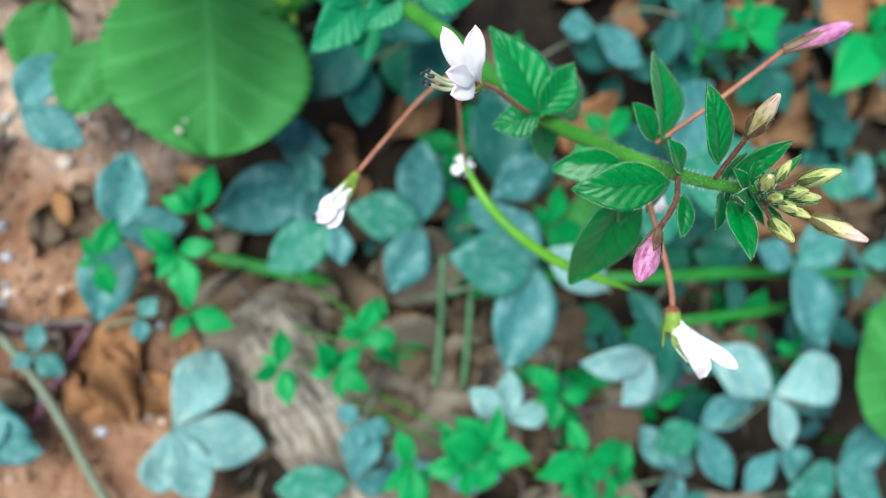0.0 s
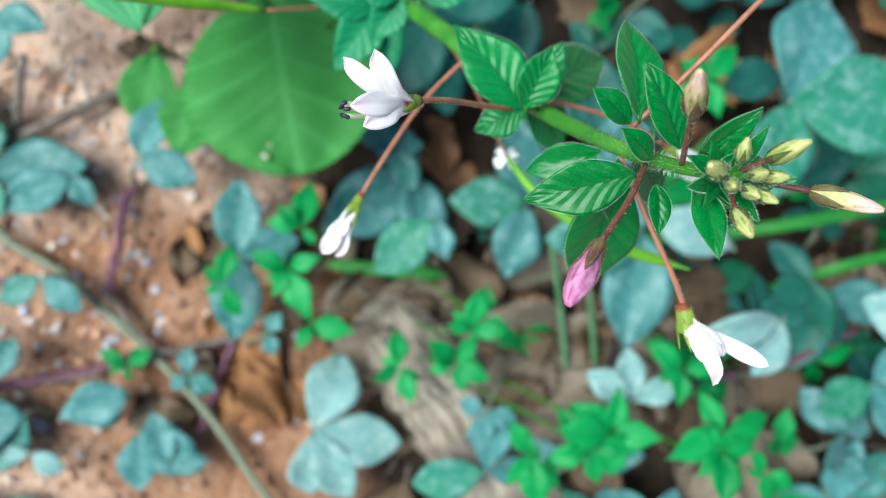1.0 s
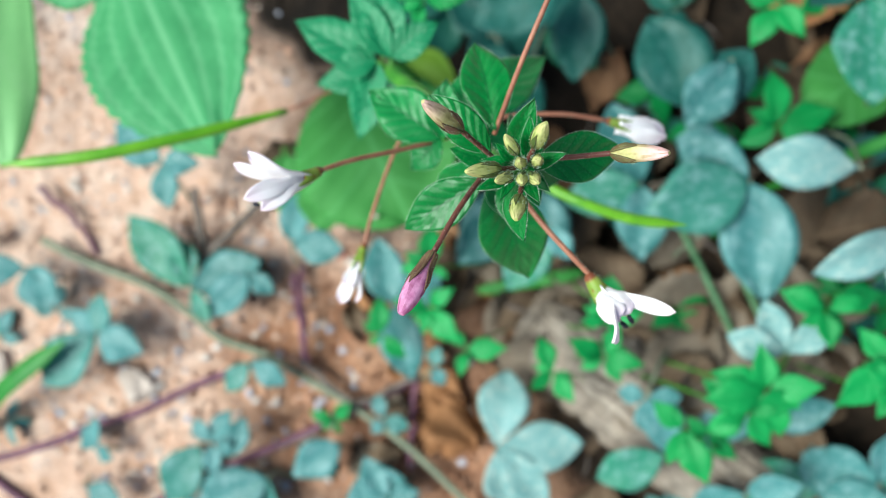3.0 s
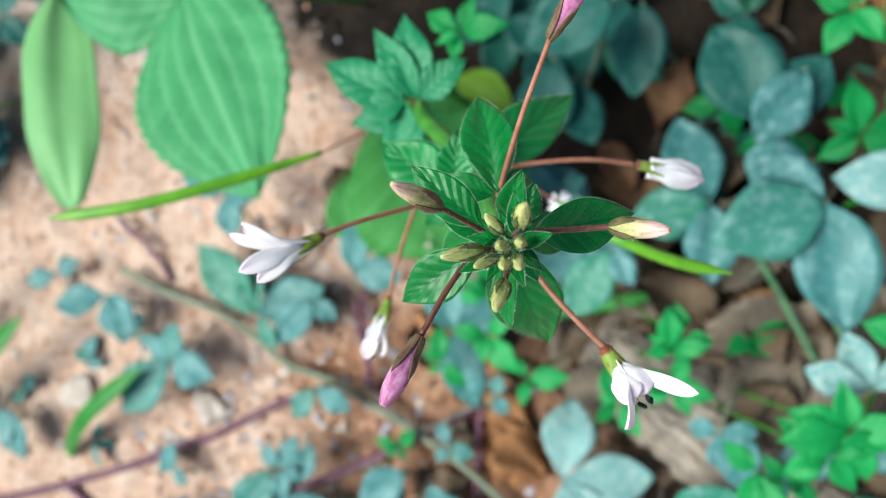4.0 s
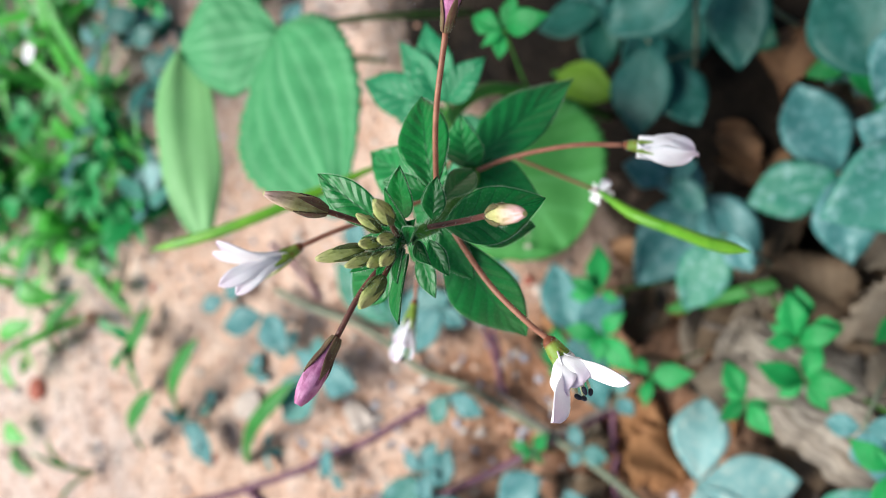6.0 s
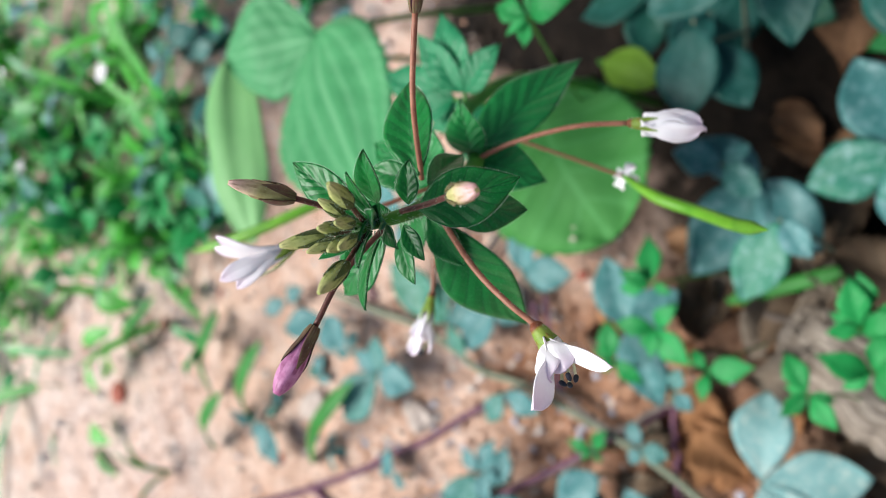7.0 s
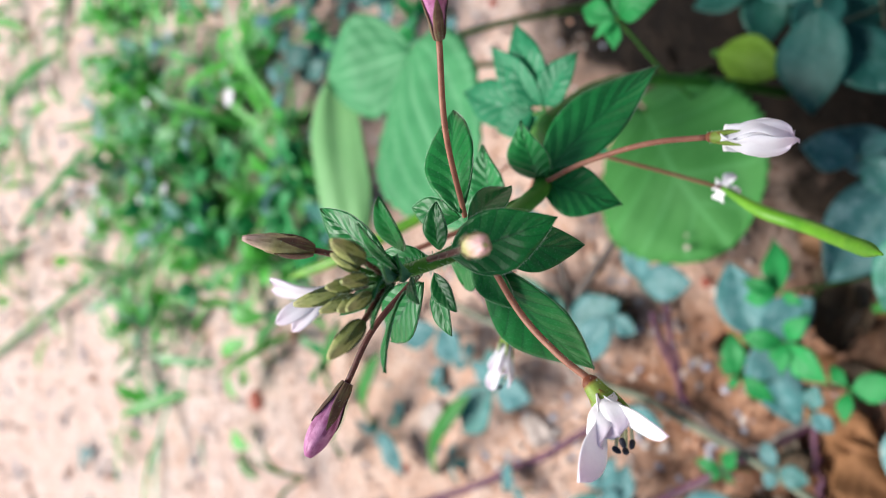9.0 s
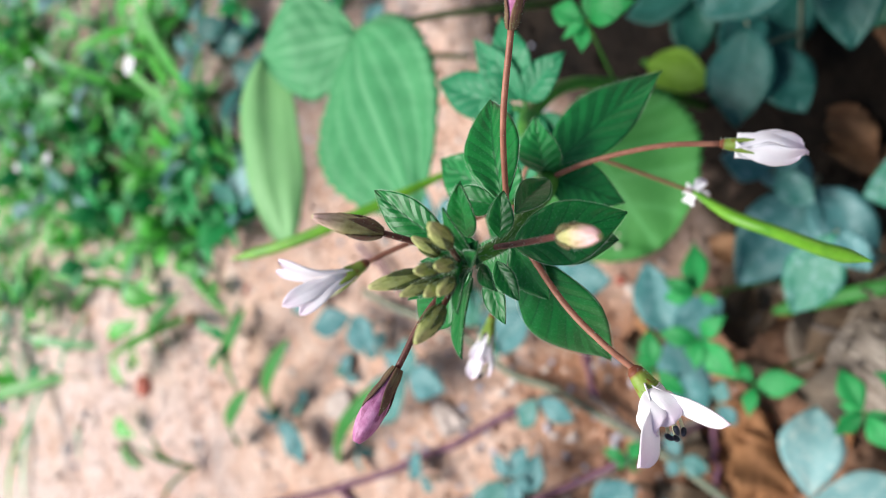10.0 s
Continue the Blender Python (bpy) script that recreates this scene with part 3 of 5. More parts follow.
def bud(origin, base, tip, radius, petals, sepals, stalk, reach=0.55, thick=0.0003, label="", out=0.1, wide=0.84, late=False):
    """A bud on its stalk: stalk, folded petals, four sepals."""
    bm = bmesh.new()
    tube(bm, pedicel_points(origin, base, out), thick, 8, 14)
    root = part("flower_stalk", bm, stalk, herb, "reddish slender flower stalk")
    stalk_hairs(pedicel_points(origin, base, out), thick, root)
    bm = bmesh.new()
    m, length = bud_body(bm, base, tip, radius, late=late)
    part("bud", bm, petals, root, label)
    for k in range(4):
        bm = bmesh.new()
        sepal_mesh(bm, m, length, radius, k + 0.5, reach, wide, late)
        part("sepal", bm, sepals, root)
    spots = []
    d = (Vector(tip) - Vector(base)).normalized()
    for k in range(120):
        a, u = random.uniform(0, 6.28), random.uniform(0.02, reach * 0.9)
        r = radius * swell(u, late) * 1.12
        p = m @ Vector((r * math.cos(a), u * length, r * math.sin(a)))
        spots.append((p, ((p - Vector(base)) - d * (p - Vector(base)).dot(d)).normalized()))
    bm = bmesh.new()
    hairs(bm, spots, 0.00019, 0.000024)
    part("bud_hairs", bm, HAIR, root)
    return root


def petal(base, tip, width, face, parent, peak=0.68, sharp=0.62, bow=0.1, fold=0.25, material=None, label=""):
    bm = bmesh.new()
    length = (Vector(tip) - Vector(base)).length
    blade(bm, length, width, peak, sharp, fold, bow, 0.0, 0.004, 9, 16, 10, 0.00016, 0.07, 0.05, 0.0, random.uniform(0, 9), 0.36)
    return part("petal", bm, material or PETAL, parent, label, along(base, tip, face))


def calyx(base, cup, radius, parent, sepals=GREEN_SEPAL):
    """A flared green cup on a reddish knob, with four pointed teeth and short hairs."""
    base, cup = Vector(base), Vector(cup)
    d = cup - base
    bm = bmesh.new()
    tube(bm, [base - d * 0.1, base, base + d * 0.08, base + d * 0.16], lambda f: radius * (0.36 + 0.34 * math.sin(min(1.0, f * 1.3) * 1.6)), 12, 8, None, 0.1)
    part("receptacle", bm, RECEPTACLE, parent, "reddish brown knob")
    bm = bmesh.new()
    tube(bm, [base + d * 0.1, base.lerp(cup, 0.5), cup], lambda f: radius * (0.66 + 0.38 * f ** 0.7), 16, 12, None, 0.06)
    part("calyx_cup", bm, sepals, parent, "yellow-green cup with a reddish foot")
    m = along(base, cup, (0.2, 0.3, 1))
    length = d.length
    for k in range(4):
        a = math.pi / 2 * (k + 0.4)
        o = Vector((math.cos(a), 0, math.sin(a)))
        bm = bmesh.new()
        foot = m @ (o * radius * 0.86 + Vector((0, length * 0.45, 0)))
        tip = m @ (o * radius * 1.35 + Vector((0, length * 1.75, 0)))
        blade(bm, (tip - foot).length, radius * 1.0, 0.25, 1.0, -0.4, 0.05, 0, 0, 3, 10, 6, 0.0001)
        part("sepal", bm, sepals, parent, "", along(foot, tip, m.to_3x3() @ o))
    spots = []
    for k in range(70):
        a, u = random.uniform(0, 6.28), random.uniform(-0.1, 1.0)
        o = m.to_3x3() @ Vector((math.cos(a), 0.2, math.sin(a)))
        spots.append((base + d * u + o * radius * (0.7 + 0.3 * u), o))
    bm = bmesh.new()
    hairs(bm, spots, 0.00026, 0.00003)
    part("calyx_hairs", bm, HAIR, parent)


def stamens(cup, end, parent, count=6, radius=0.00017, knob=0.00048, bend=0.25):
    cup, end = Vector(cup), Vector(end)
    d = end - cup
    side = d.orthogonal().normalized()
    for k in range(count):
        a = 6.28 * k / count
        off = (side * math.cos(a) + d.normalized().cross(side) * math.sin(a)) * 0.0006
        bm = bmesh.new()
        tip = end + off * 1.3
        tube(bm, [cup + off * 0.4, cup + d * 0.5 + off + Vector((0, 0, -1)) * d.length * bend, tip], radius, 5, 8)
        fil = part("filament", bm, FILAMENT, parent)
        bm = bmesh.new()
        bud_body(bm, tip - d.normalized() * knob + off * 0.3, tip + d.normalized() * knob - off * 0.5, knob * 0.72, 2)
        part("anther", bm, ANTHER, parent, "blackish anther")


# opening bud stalks round the top
bud(mm(-3.6, -3.0, 230), mm(-7.4, -4.5, 237.6), mm(-10.2, -5.9, 243.4), 0.00096, OLIVE_BUD, DARK_SEPAL, DARK_STALK, 0.54, 0.0003, "olive and cream closed bud", 0.0)
bud(mm(-2.2, 0.2, 229.5), mm(2.5, 7.9, 232.6), mm(6.0, 12.2, 236.2), 0.00098, CREAM, CALYX, DARK_STALK, 0.50, 0.0003, "cream bud with a pink tip", -0.05)
bud(mm(-4.6, -5.0, 226), mm(1.6, -14.4, 233), mm(5.9, -20.1, 236.7), 0.00120, PINK, DARK_SEPAL, DARK_STALK, 0.60, 0.00033, "pink bud with a dark calyx", 0.1, 0.95, True)
bud(mm(-9.6, -2.0, 219), mm(-18.9, 13.1, 227.2), mm(-20.6, 20.0, 231.8), 0.00110, PINK, DARK_SEPAL, STALK, 0.58, 0.00033, "pink bud on a long reddish stalk", 0.05, 0.95, True)
# small green buds of the crown
for tip, base in (((-2.2, 3.2, 241.6), (-1.5, 0.8, 237)), ((-2.5, -6.0, 241), (-1.5, -2.6, 236.6)), ((4.3, -4.2, 241.1), (1.6, -2.6, 236.6)), ((-4.0, -0.8, 239), (-1.8, -0.8, 236.4)), ((2.2, -0.5, 240.2), (0.4, -0.7, 236.6)), ((-0.2, -4.0, 240.2), (-0.4, -2.2, 236.6)), ((0.3, 0.9, 240.6), (-0.3, 0.2, 237)), ((-0.6, -1.0, 240.8), (-0.6, -0.9, 237.6)), ((1.3, -1.9, 240.0), (0.2, -1.4, 237))):
    base, tip = mm(*base), mm(*tip)
    big = (tip - base).length > 0.0045
    size = 0.00078 if big else 0.00058
    base = base.lerp(tip, 0.16)
    bud(mm(-1.0, -1.0, 234), base, tip, size, GREEN_BUD, SEPAL, DARK_STALK if big else HERB_STEM, 0.66, 0.00026, "small green and cream unopened bud", 0.0, 0.66)

# open flower with spread petals, low front
bm = bmesh.new()
tube(bm, [mm(-7.6, -3.8, 217), mm(2.5, -2.9, 218.2), mm(8.5, -1.8, 217.8), mm(12.2, -1.0, 216.6)], 0.00036, 8, 18)
front = part("flower_stalk", bm, STALK, herb, "reddish slender flower stalk")
stalk_hairs([mm(-7.6, -3.8, 217), mm(2.5, -2.9, 218.2), mm(8.5, -1.8, 217.8), mm(12.2, -1.0, 216.6)], 0.00036, front, 110)
calyx(mm(12.2, -1.1, 216.6), mm(15.3, -1.0, 216.2), 0.00122, front)
cup = mm(14.4, -1.0, 216.4)
petal(cup, mm(20.5, -2.8, 223.2), 0.0031, (0.5, 0.8, 0.1), front, 0.72, 0.50, 0.12)
petal(cup, mm(21.3, 5.4, 220.0), 0.0020, (0.3, 0.0, 1), front, 0.68, 0.6, 0.04)
petal(cup, mm(18.6, 0.9, 219.6), 0.0034, (-0.3, 0.3, 1), front, 0.66, 0.55, 0.2, -0.3)
petal(cup, mm(18.7, -0.8, 220.6), 0.0034, (-0.5, -0.1, 1), front, 0.66, 0.55, 0.2, -0.3)
stamens(cup, mm(19.6, -0.1, 218.6), front, 4, 0.00017, 0.00040)

# open flower at the side, petals upright, anthers forward
bm = bmesh.new()
tube(bm, [mm(-17.2, -5.9, 198.5), mm(-18.0, -14, 206), mm(-18.8, -21, 213.5), mm(-18.9, -25, 217.2)], 0.00036, 8, 18)
side_flower = part("flower_stalk", bm, STALK, herb, "reddish slender flower stalk")
stalk_hairs([mm(-17.2, -5.9, 198.5), mm(-18.0, -14, 206), mm(-18.8, -21, 213.5), mm(-18.9, -25, 217.2)], 0.00036, side_flower, 110)
calyx(mm(-18.9, -25, 217.2), mm(-18.5, -27.2, 219.2), 0.001, side_flower)
cup = mm(-18.55, -26.6, 218.7)
petal(cup, mm(-23.2, -32.6, 225.4), 0.0025, (0.5, -0.4, 0.7), side_flower)
petal(cup, mm(-22.8, -29.6, 227.0), 0.0025, (0.3, -0.4, 0.8), side_flower)
petal(cup, mm(-16.2, -32.4, 225.0), 0.0026, (0.1, 0.3, 1), side_flower)
petal(cup, mm(-18.2, -33.2, 226.4), 0.0026, (0.2, 0.6, 0.8), side_flower)
stamens(cup, mm(-18.9, -33.8, 221.8), side_flower, 5, 0.00022, 0.00036)

# drooping flower, petals withering
bm = bmesh.new()
tube(bm, [mm(-31, -9.8, 184), mm(-25.5, -19.2, 184.5), mm(-18, -28, 185.5), mm(-13.5, -32.8, 185.2)], 0.00036, 8, 18)
faded = part("flower_stalk", bm, STALK, herb, "reddish slender flower stalk")
stalk_hairs([mm(-31, -9.8, 184), mm(-25.5, -19.2, 184.5), mm(-18, -28, 185.5), mm(-13.5, -32.8, 185.2)], 0.00036, faded, 110)
calyx(mm(-13.5, -32.8, 185.2), mm(-11.2, -35.0, 185.9), 0.00095, faded)
cup = mm(-11.6, -34.6, 185.8)
for dx, dy, dz, w in ((-6.2, -41.0, 188.4, 0.0027), (-5.2, -39.0, 186.4, 0.0026), (-7.8, -39.6, 185.8, 0.0024), (-8.2, -38.6, 188.6, 0.0023)):
    petal(cup, mm(dx, dy, dz), w, (dx + 8, dy + 39, dz - 187), faded, 0.74, 0.55, 0.03, 0.35)
stamens(cup, mm(-6.6, -40.6, 187.2), faded, 3)

# closed white flower
bm = bmesh.new()
tube(bm, [mm(-19.2, -6.0, 196.4), mm(-17.0, 0.5, 195.2), mm(-12.6, 8.5, 193.8), mm(-8.2, 14.1, 191.7)], 0.00036, 8, 18)
closed = part("flower_stalk", bm, STALK, herb, "reddish slender flower stalk")
stalk_hairs([mm(-19.2, -6.0, 196.4), mm(-17.0, 0.5, 195.2), mm(-12.6, 8.5, 193.8), mm(-8.2, 14.1, 191.7)], 0.00036, closed, 110)
calyx(mm(-8.2, 14.1, 191.7), mm(-6.4, 15.8, 191.2), 0.0009, closed)
cup = mm(-6.9, 15.3, 191.3)
for k in range(4):
    a = 1.57 * k
    off = Vector((math.cos(a) * 0.7, -math.cos(a) * 0.7, math.sin(a))) * 0.0008
    petal(cup + off * 0.5, mm(-1.2, 20.9, 189.2) + off * (0.4 + 0.25 * k) - mm(0.25 * k, 0.2 * k, 0), 0.0044, off.normalized(), closed, 0.60, 0.42, 0.18, -0.5)

# long green seed pods
def pod(points, stalk, radius, label, petals=True):
    bm = bmesh.new()
    tube(bm, stalk, 0.00032, 8, 14)
    root = part("flower_stalk", bm, STALK, herb, "thin brownish stalk")
    bm = bmesh.new()
    tube(bm, points, lambda f: radius * (0.45 + 0.55 * min(1, f * 4)) * (1 if f < 0.85 else max(0.12, 1 - ((f - 0.85) / 0.15) ** 1.6)), 10, 30)
    part("pod", bm, POD, root, label)
    if petals:
        b = Vector(points[0])
        for k in range(4):
            a = 1.57 * k + 0.4
            petal(b, b + Vector((math.cos(a) * 0.0022, math.sin(a) * 0.0026, -0.002)), 0.0022, (0, 0, 1), root, 0.6, 0.8, 0.2, 0.6)


pod([mm(-16.3, -1.7, 156.5), mm(-8.5, 1.2, 158), mm(-1.3, 5.7, 160), mm(6.2, 11.0, 168), mm(12.6, 17.0, 182)], [mm(-36, -11.5, 178), mm(-29, -8, 172), mm(-22, -4.5, 163), mm(-16.3, -1.7, 156.5)], 0.0011, "long thin green seed pod")
pod([mm(-55, -40, 158), mm(-58, -58, 168), mm(-63, -77, 176), mm(-71, -94.5, 179.8)], [mm(-58, -15, 144), mm(-56, -27, 150), mm(-55, -40, 158)], 0.0013, "long curved green seed pod", False)

# leaflets of the crown and the upper leaves: base, tip, width, face
def crown_leaf(base, tip, width, face):
    return leaflet(mm(*base), mm(*tip), width * MM, face, peak=0.46, sharp=0.92)


crown_leaf((-5.0, -3.2, 231), (-13.8, -5.7, 233.8), 4.2, (0.2, 0.1, 1))
crown_leaf((-2.2, 0.4, 227), (1.4, 10.2, 223.0), 6.0, (0.5, 0.2, 1))
crown_leaf((-4.0, -6.0, 225.6), (-4.6, -17.8, 222.6), 5.6, (0.2, 0.1, 1))
crown_leaf((-0.8, -2.6, 231.4), (6.0, -4.9, 235.9), 3.0, (-0.2, -0.3, 1))
crown_leaf((-5.5, -4.6, 217), (7.7, -9.0, 204.2), 9.2, (0.25, 0.0, 1.0))
crown_leaf((-9.8, -1.6, 220), (-22.5, 2.1, 215.8), 6.6, (0.0, 0.3, 1))
crown_leaf((-9.9, -2.4, 219.3), (-14.7, -6.3, 221.2), 3.4, (0, 0, 1))
crown_leaf((-8.0, -5.5, 216), (-8.3, -13.8, 211.6), 4.6, (0.2, 0.0, 1))
crown_leaf((-5.0, -3.7, 225.3), (-8.8, -7.2, 227.9), 2.8, (0.1, 0.1, 1))
crown_leaf((-4.2, -1.0, 230.8), (-6.5, 3.8, 235.3), 2.8, (0.3, 0.1, 1))
crown_leaf((-3.4, 0.0, 227.4), (-6.3, 3.6, 228.6), 2.6, (0.3, 0.2, 1))
crown_leaf((-1.6, -1.2, 228.4), (2.6, -1.8, 227.6), 2.2, (0.2, 0.2, 1))
crown_leaf((-2.4, -4.2, 225.6), (2.9, -5.6, 225.9), 2.6, (0.2, 0, 1))
crown_leaf((-7.4, -0.6, 220.8), (-11.0, 1.6, 213.6), 3.4, (0.3, 0.4, 1))
crown_leaf((-6.0, -2.6, 218), (-1.4, 2.7, 209.6), 5.6, (0.6, 0.4, 0.7))
crown_leaf((-6.4, -4.4, 218), (0.2, -6.2, 214.4), 4.2, (0.4, 0.0, 0.8))
crown_leaf((-1.0, -1.6, 233), (-1.2, -6.4, 236.6), 1.6, (0.2, 0.3, 1))
crown_leaf((-1.0, -0.6, 233.6), (0.8, 3.4, 238.2), 1.6, (0.1, -0.2, 1))
crown_leaf((-0.6, -1.4, 233.6), (3.6, -1.4, 238.0), 1.5, (-0.4, 0, 1))
crown_leaf((-1.4, -0.4, 233.0), (-4.6, 2.4, 237.6), 1.6, (0.3, -0.2, 1))


def compound(node, fork, tips, face=(0, 0, 1), material=None, fringe=True):
    """A leaf of three leaflets on its own stalk."""
    node, fork = Vector(node), Vector(fork)
    bm = bmesh.new()
    tube(bm, pedicel_points(node, fork), 0.0004, 6, 8)
    root = part("leaf_stalk", bm, HERB_STEM, herb)
    for tip, width in tips:
        leaflet(fork, mm(*tip), width * MM, face, material, parent=root, fringe=fringe)


compound(mm(-17.8, -6, 197.5), mm(-20.2, -6.2, 195.4), (((-25.6, 12.3, 182.6), 9.0), ((-11.4, -1.3, 189.4), 7.0), ((-25.5, -0.5, 200.5), 6.5)), (0.1, 0.2, 1), HERB_SHEEN)
compound(mm(-17.4, -6, 198.5), mm(-17.2, -9.4, 203.4), (((-30.5, -15.5, 202.8), 8.5), ((-16.4, -16.3, 200.6), 5.2), ((-24.0, -4.0, 206), 6.0)), (0.1, 0.1, 1), HERB_SHEEN)
# bracts round the crown
for k in range(11):
    a = 0.57 * k * 1.1 + 0.3
    low = mm(-1.6 + 0.5 * math.cos(a), -1.2 + 0.5 * math.sin(a), 231.5 + 0.25 * k)
    r = random.uniform(2.2, 4.0)
    leaflet(low, low + mm(r * math.cos(a), r * math.sin(a), random.uniform(1.4, 3.6)), random.uniform(1.3, 2.0) * MM, (-math.cos(a) * 0.4, -math.sin(a) * 0.4, 1), fringe=k % 3 == 0)
# lower whorls of lighter leaves
compound(mm(-44.4, -13.8, 169), mm(-46.5, -12.5, 170), (((-62, -6, 172), 9.0), ((-47, -0.5, 171), 7.5), ((-63, -12.5, 173), 7.0)), (0.1, 0, 1), HERB_LOW, False)
compound(mm(-45.5, -14, 167), mm(-48, -15.5, 169), (((-66, -26, 169), 9.5), ((-52, -24, 170), 7.0), ((-42, -22.5, 166), 7.0)), (0.1, 0, 1), HERB_LOW, False)
compound(mm(-54, -15, 151), mm(-52, -18, 153), (((-42, -30, 152), 9.5), ((-58, -32, 154), 8.0), ((-40, -18, 150), 8.0)), (0.1, 0, 1), HERB_LOW, False)

# fine hairs along the upper stem
spots = []
for k in range(500):
    i = random.uniform(0.62, 0.99) * (len(stem_line) - 1)
    a, b = stem_line[int(i)], stem_line[min(int(i) + 1, len(stem_line) - 1)]
    p = a.lerp(b, i - int(i))
    d = (b - a).normalized()
    q = d.orthogonal().normalized()
    an = random.uniform(0, 6.283)
    out = q * math.cos(an) + d.cross(q) * math.sin(an)
    spots.append((p + out * 0.0008, (out + d * 0.3).normalized()))
bm = bmesh.new()
hairs(bm, spots, 0.0006, 0.00004)
tagged(part("stem_hairs", bm, HAIR, herb), kind="stuff")


# ---- leaves on the ground round the herb ----
def rest(x, y):
    return rise(x * MM, y * MM) / MM


LEAF_KINDS = {
    "teal": (TEAL_LEAF, 24.0, 16.0, 0.47, 0.88, "grey-green three-part leaf of a low creeping weed", "weed"),
    "shaded_teal": (SHADED_TEAL_LEAF, 25.0, 16.5, 0.47, 0.86, "three-part teal leaf of a weed, thicket shade in its colour", "weed"),
    "pale": (PALE_LEAF, 26.0, 16.5, 0.51, 0.84, "pale grey-green mottled leaf of a creeping weed", "weed"),
    "sprout": (SPROUT_LEAF, 13.0, 7.4, 0.42, 1.28, "small bright green seedling with oval leaflets", "seedling"),
}
LEAF_MESHES = {}
for kind, (material, length, width, peak, sharp, *_) in LEAF_KINDS.items():
    LEAF_MESHES[kind] = []
    for k in range(7):
        bm = bmesh.new()
        blade(bm, length * MM, width * MM * random.uniform(0.9, 1.1), peak + random.uniform(-0.03, 0.05), sharp, random.uniform(0.08, 0.34), random.uniform(-0.04, 0.12), random.uniform(-0.25, 0.25), 0.012, 7, 14, 8, 0.0003, 0.03, 0.0, 0.0, 3.1 * k + 1)
        me = bpy.data.meshes.new("leaflet")
        bm.to_mesh(me)
        bm.free()
        me.materials.append(material)
        LEAF_MESHES[kind].append(me)


def trefoil(kind, at, *leaves, tilt=7.0):
    """A stalk from the soil with leaflets: heading in degrees and length in millimetres."""
    material, length, width, peak, sharp, label, category = LEAF_KINDS[kind]
    x, y, z = at
    lean = (z + 5) * 0.35
    a = random.uniform(0, 6.28)
    bx, by = x + lean * math.cos(a), y + lean * math.sin(a)
    foot = mm(bx, by, rest(bx, by) - 1)
    root = thing("weed" if kind != "sprout" else "seedling", foot, label, category, "low weeds" if kind != "sprout" else "seedlings")
    head = mm(x, y, z)
    bm = bmesh.new()
    mid = foot.lerp(head, 0.55) + Vector((random.uniform(-4, 4), random.uniform(-4, 4), z * 0.08)) * MM
    tube(bm, [foot, mid, head], (0.9 if kind != "sprout" else 0.6) * MM, 6, 8, 0.6)
    part("stalk", bm, HERB_STEM if kind == "sprout" else GREY_VINE, root)
    if kind == "sprout":
        first = leaves[0][0]
        leaves += tuple((first + turn, reach * 0.6, 0.9) for turn, reach in ((55, leaves[0][1]), (-130, leaves[-1][1])))
    for heading, reach, *narrow in leaves:
        me = random.choice(LEAF_MESHES[kind])
        b = radians(heading)
        d = Vector((math.cos(b), math.sin(b), math.tan(radians(max(-50.0, min(50.0, random.gauss(-2, tilt * (1.6 if kind == "sprout" else 1.0))))))))
        lean = 0.22 if tilt > 10 else 0.10
        m = along(head + d * 0.0006, head + d, (random.gauss(0, lean), random.gauss(0, lean), 1))
        s = reach / length
        w = max(s, 0.62 * s + 0.2) if s < 1 else s
        w *= narrow[0] if narrow else 1.0
        shared("leaflet", me, None, root, "", m @ Matrix.Diagonal((w, s, s, 1)))
    return root


trefoil("teal", (-20, -74, 28), (166, 28), (90, 22), (-18, 31))
trefoil("teal", (-32, -5, 26), (-164, 25), (-73, 40), (-3, 30))
trefoil("teal", (-10, 31, 34), (-109, 28), (-30, 28), (167, 33))
trefoil("pale", (47, -65, 34), (142, 29), (63, 32), (-20, 24), (13, 27))
trefoil("teal", (-63, -98, 30), (52, 22), (142, 22))
trefoil("teal", (17, -105, 15), (168, 10), (42, 11), (-67, 7))
trefoil("teal", (46, -120, 15), (77, 14), (-177, 19))
trefoil("sprout", (-11, -80, 42), (152, 14), (-81, 6), (11, 13))
trefoil("sprout", (-22, -49, 50), (156, 18), (-118, 12))
trefoil("sprout", (-10, -57, 50), (-131, 13), (94, 12), (-42, 10), (9, 17))
trefoil("sprout", (10, -55, 40), (-42, 10), (62, 15))
trefoil("teal", (9, -71, 35), (129, 8), (3, 8))
trefoil("sprout", (32, -30, 51), (172, 13), (-83, 10), (3, 12))
trefoil("sprout", (36, -12, 52), (-148, 15), (126, 12), (1, 10), (48, 13))
trefoil("sprout", (25, -5, 62), (152, 14), (70, 12), (-117, 8))
trefoil("teal", (54, -7, 55), (-132, 9), (-25, 14), (60, 11))
trefoil("sprout", (63, 24, 88), (159, 13), (-111, 18), (66, 14), (-14, 15), (-138, 16))
trefoil("sprout", (70, 3, 72), (-164, 8), (-81, 10), (21, 11))
trefoil("sprout", (51, 51, 85), (-144, 12), (71, 15), (-21, 11))
trefoil("sprout", (72, 55, 92), (-175, 13), (91, 16), (-83, 19), (10, 14))
trefoil("teal", (10, 53, 80), (-24, 36), (-102, 32), (-153, 24))
trefoil("pale", (42, 74, 107), (-97, 28, 0.6), (-48, 18))
trefoil("pale", (58, 34, 82), (168, 16), (96, 15), (-140, 16))
trefoil("pale", (69, 137, 88), (-132, 31), (104, 29), (17, 23))
trefoil("teal", (26, 175, 70), (19, 39), (-117, 21), (115, 31))
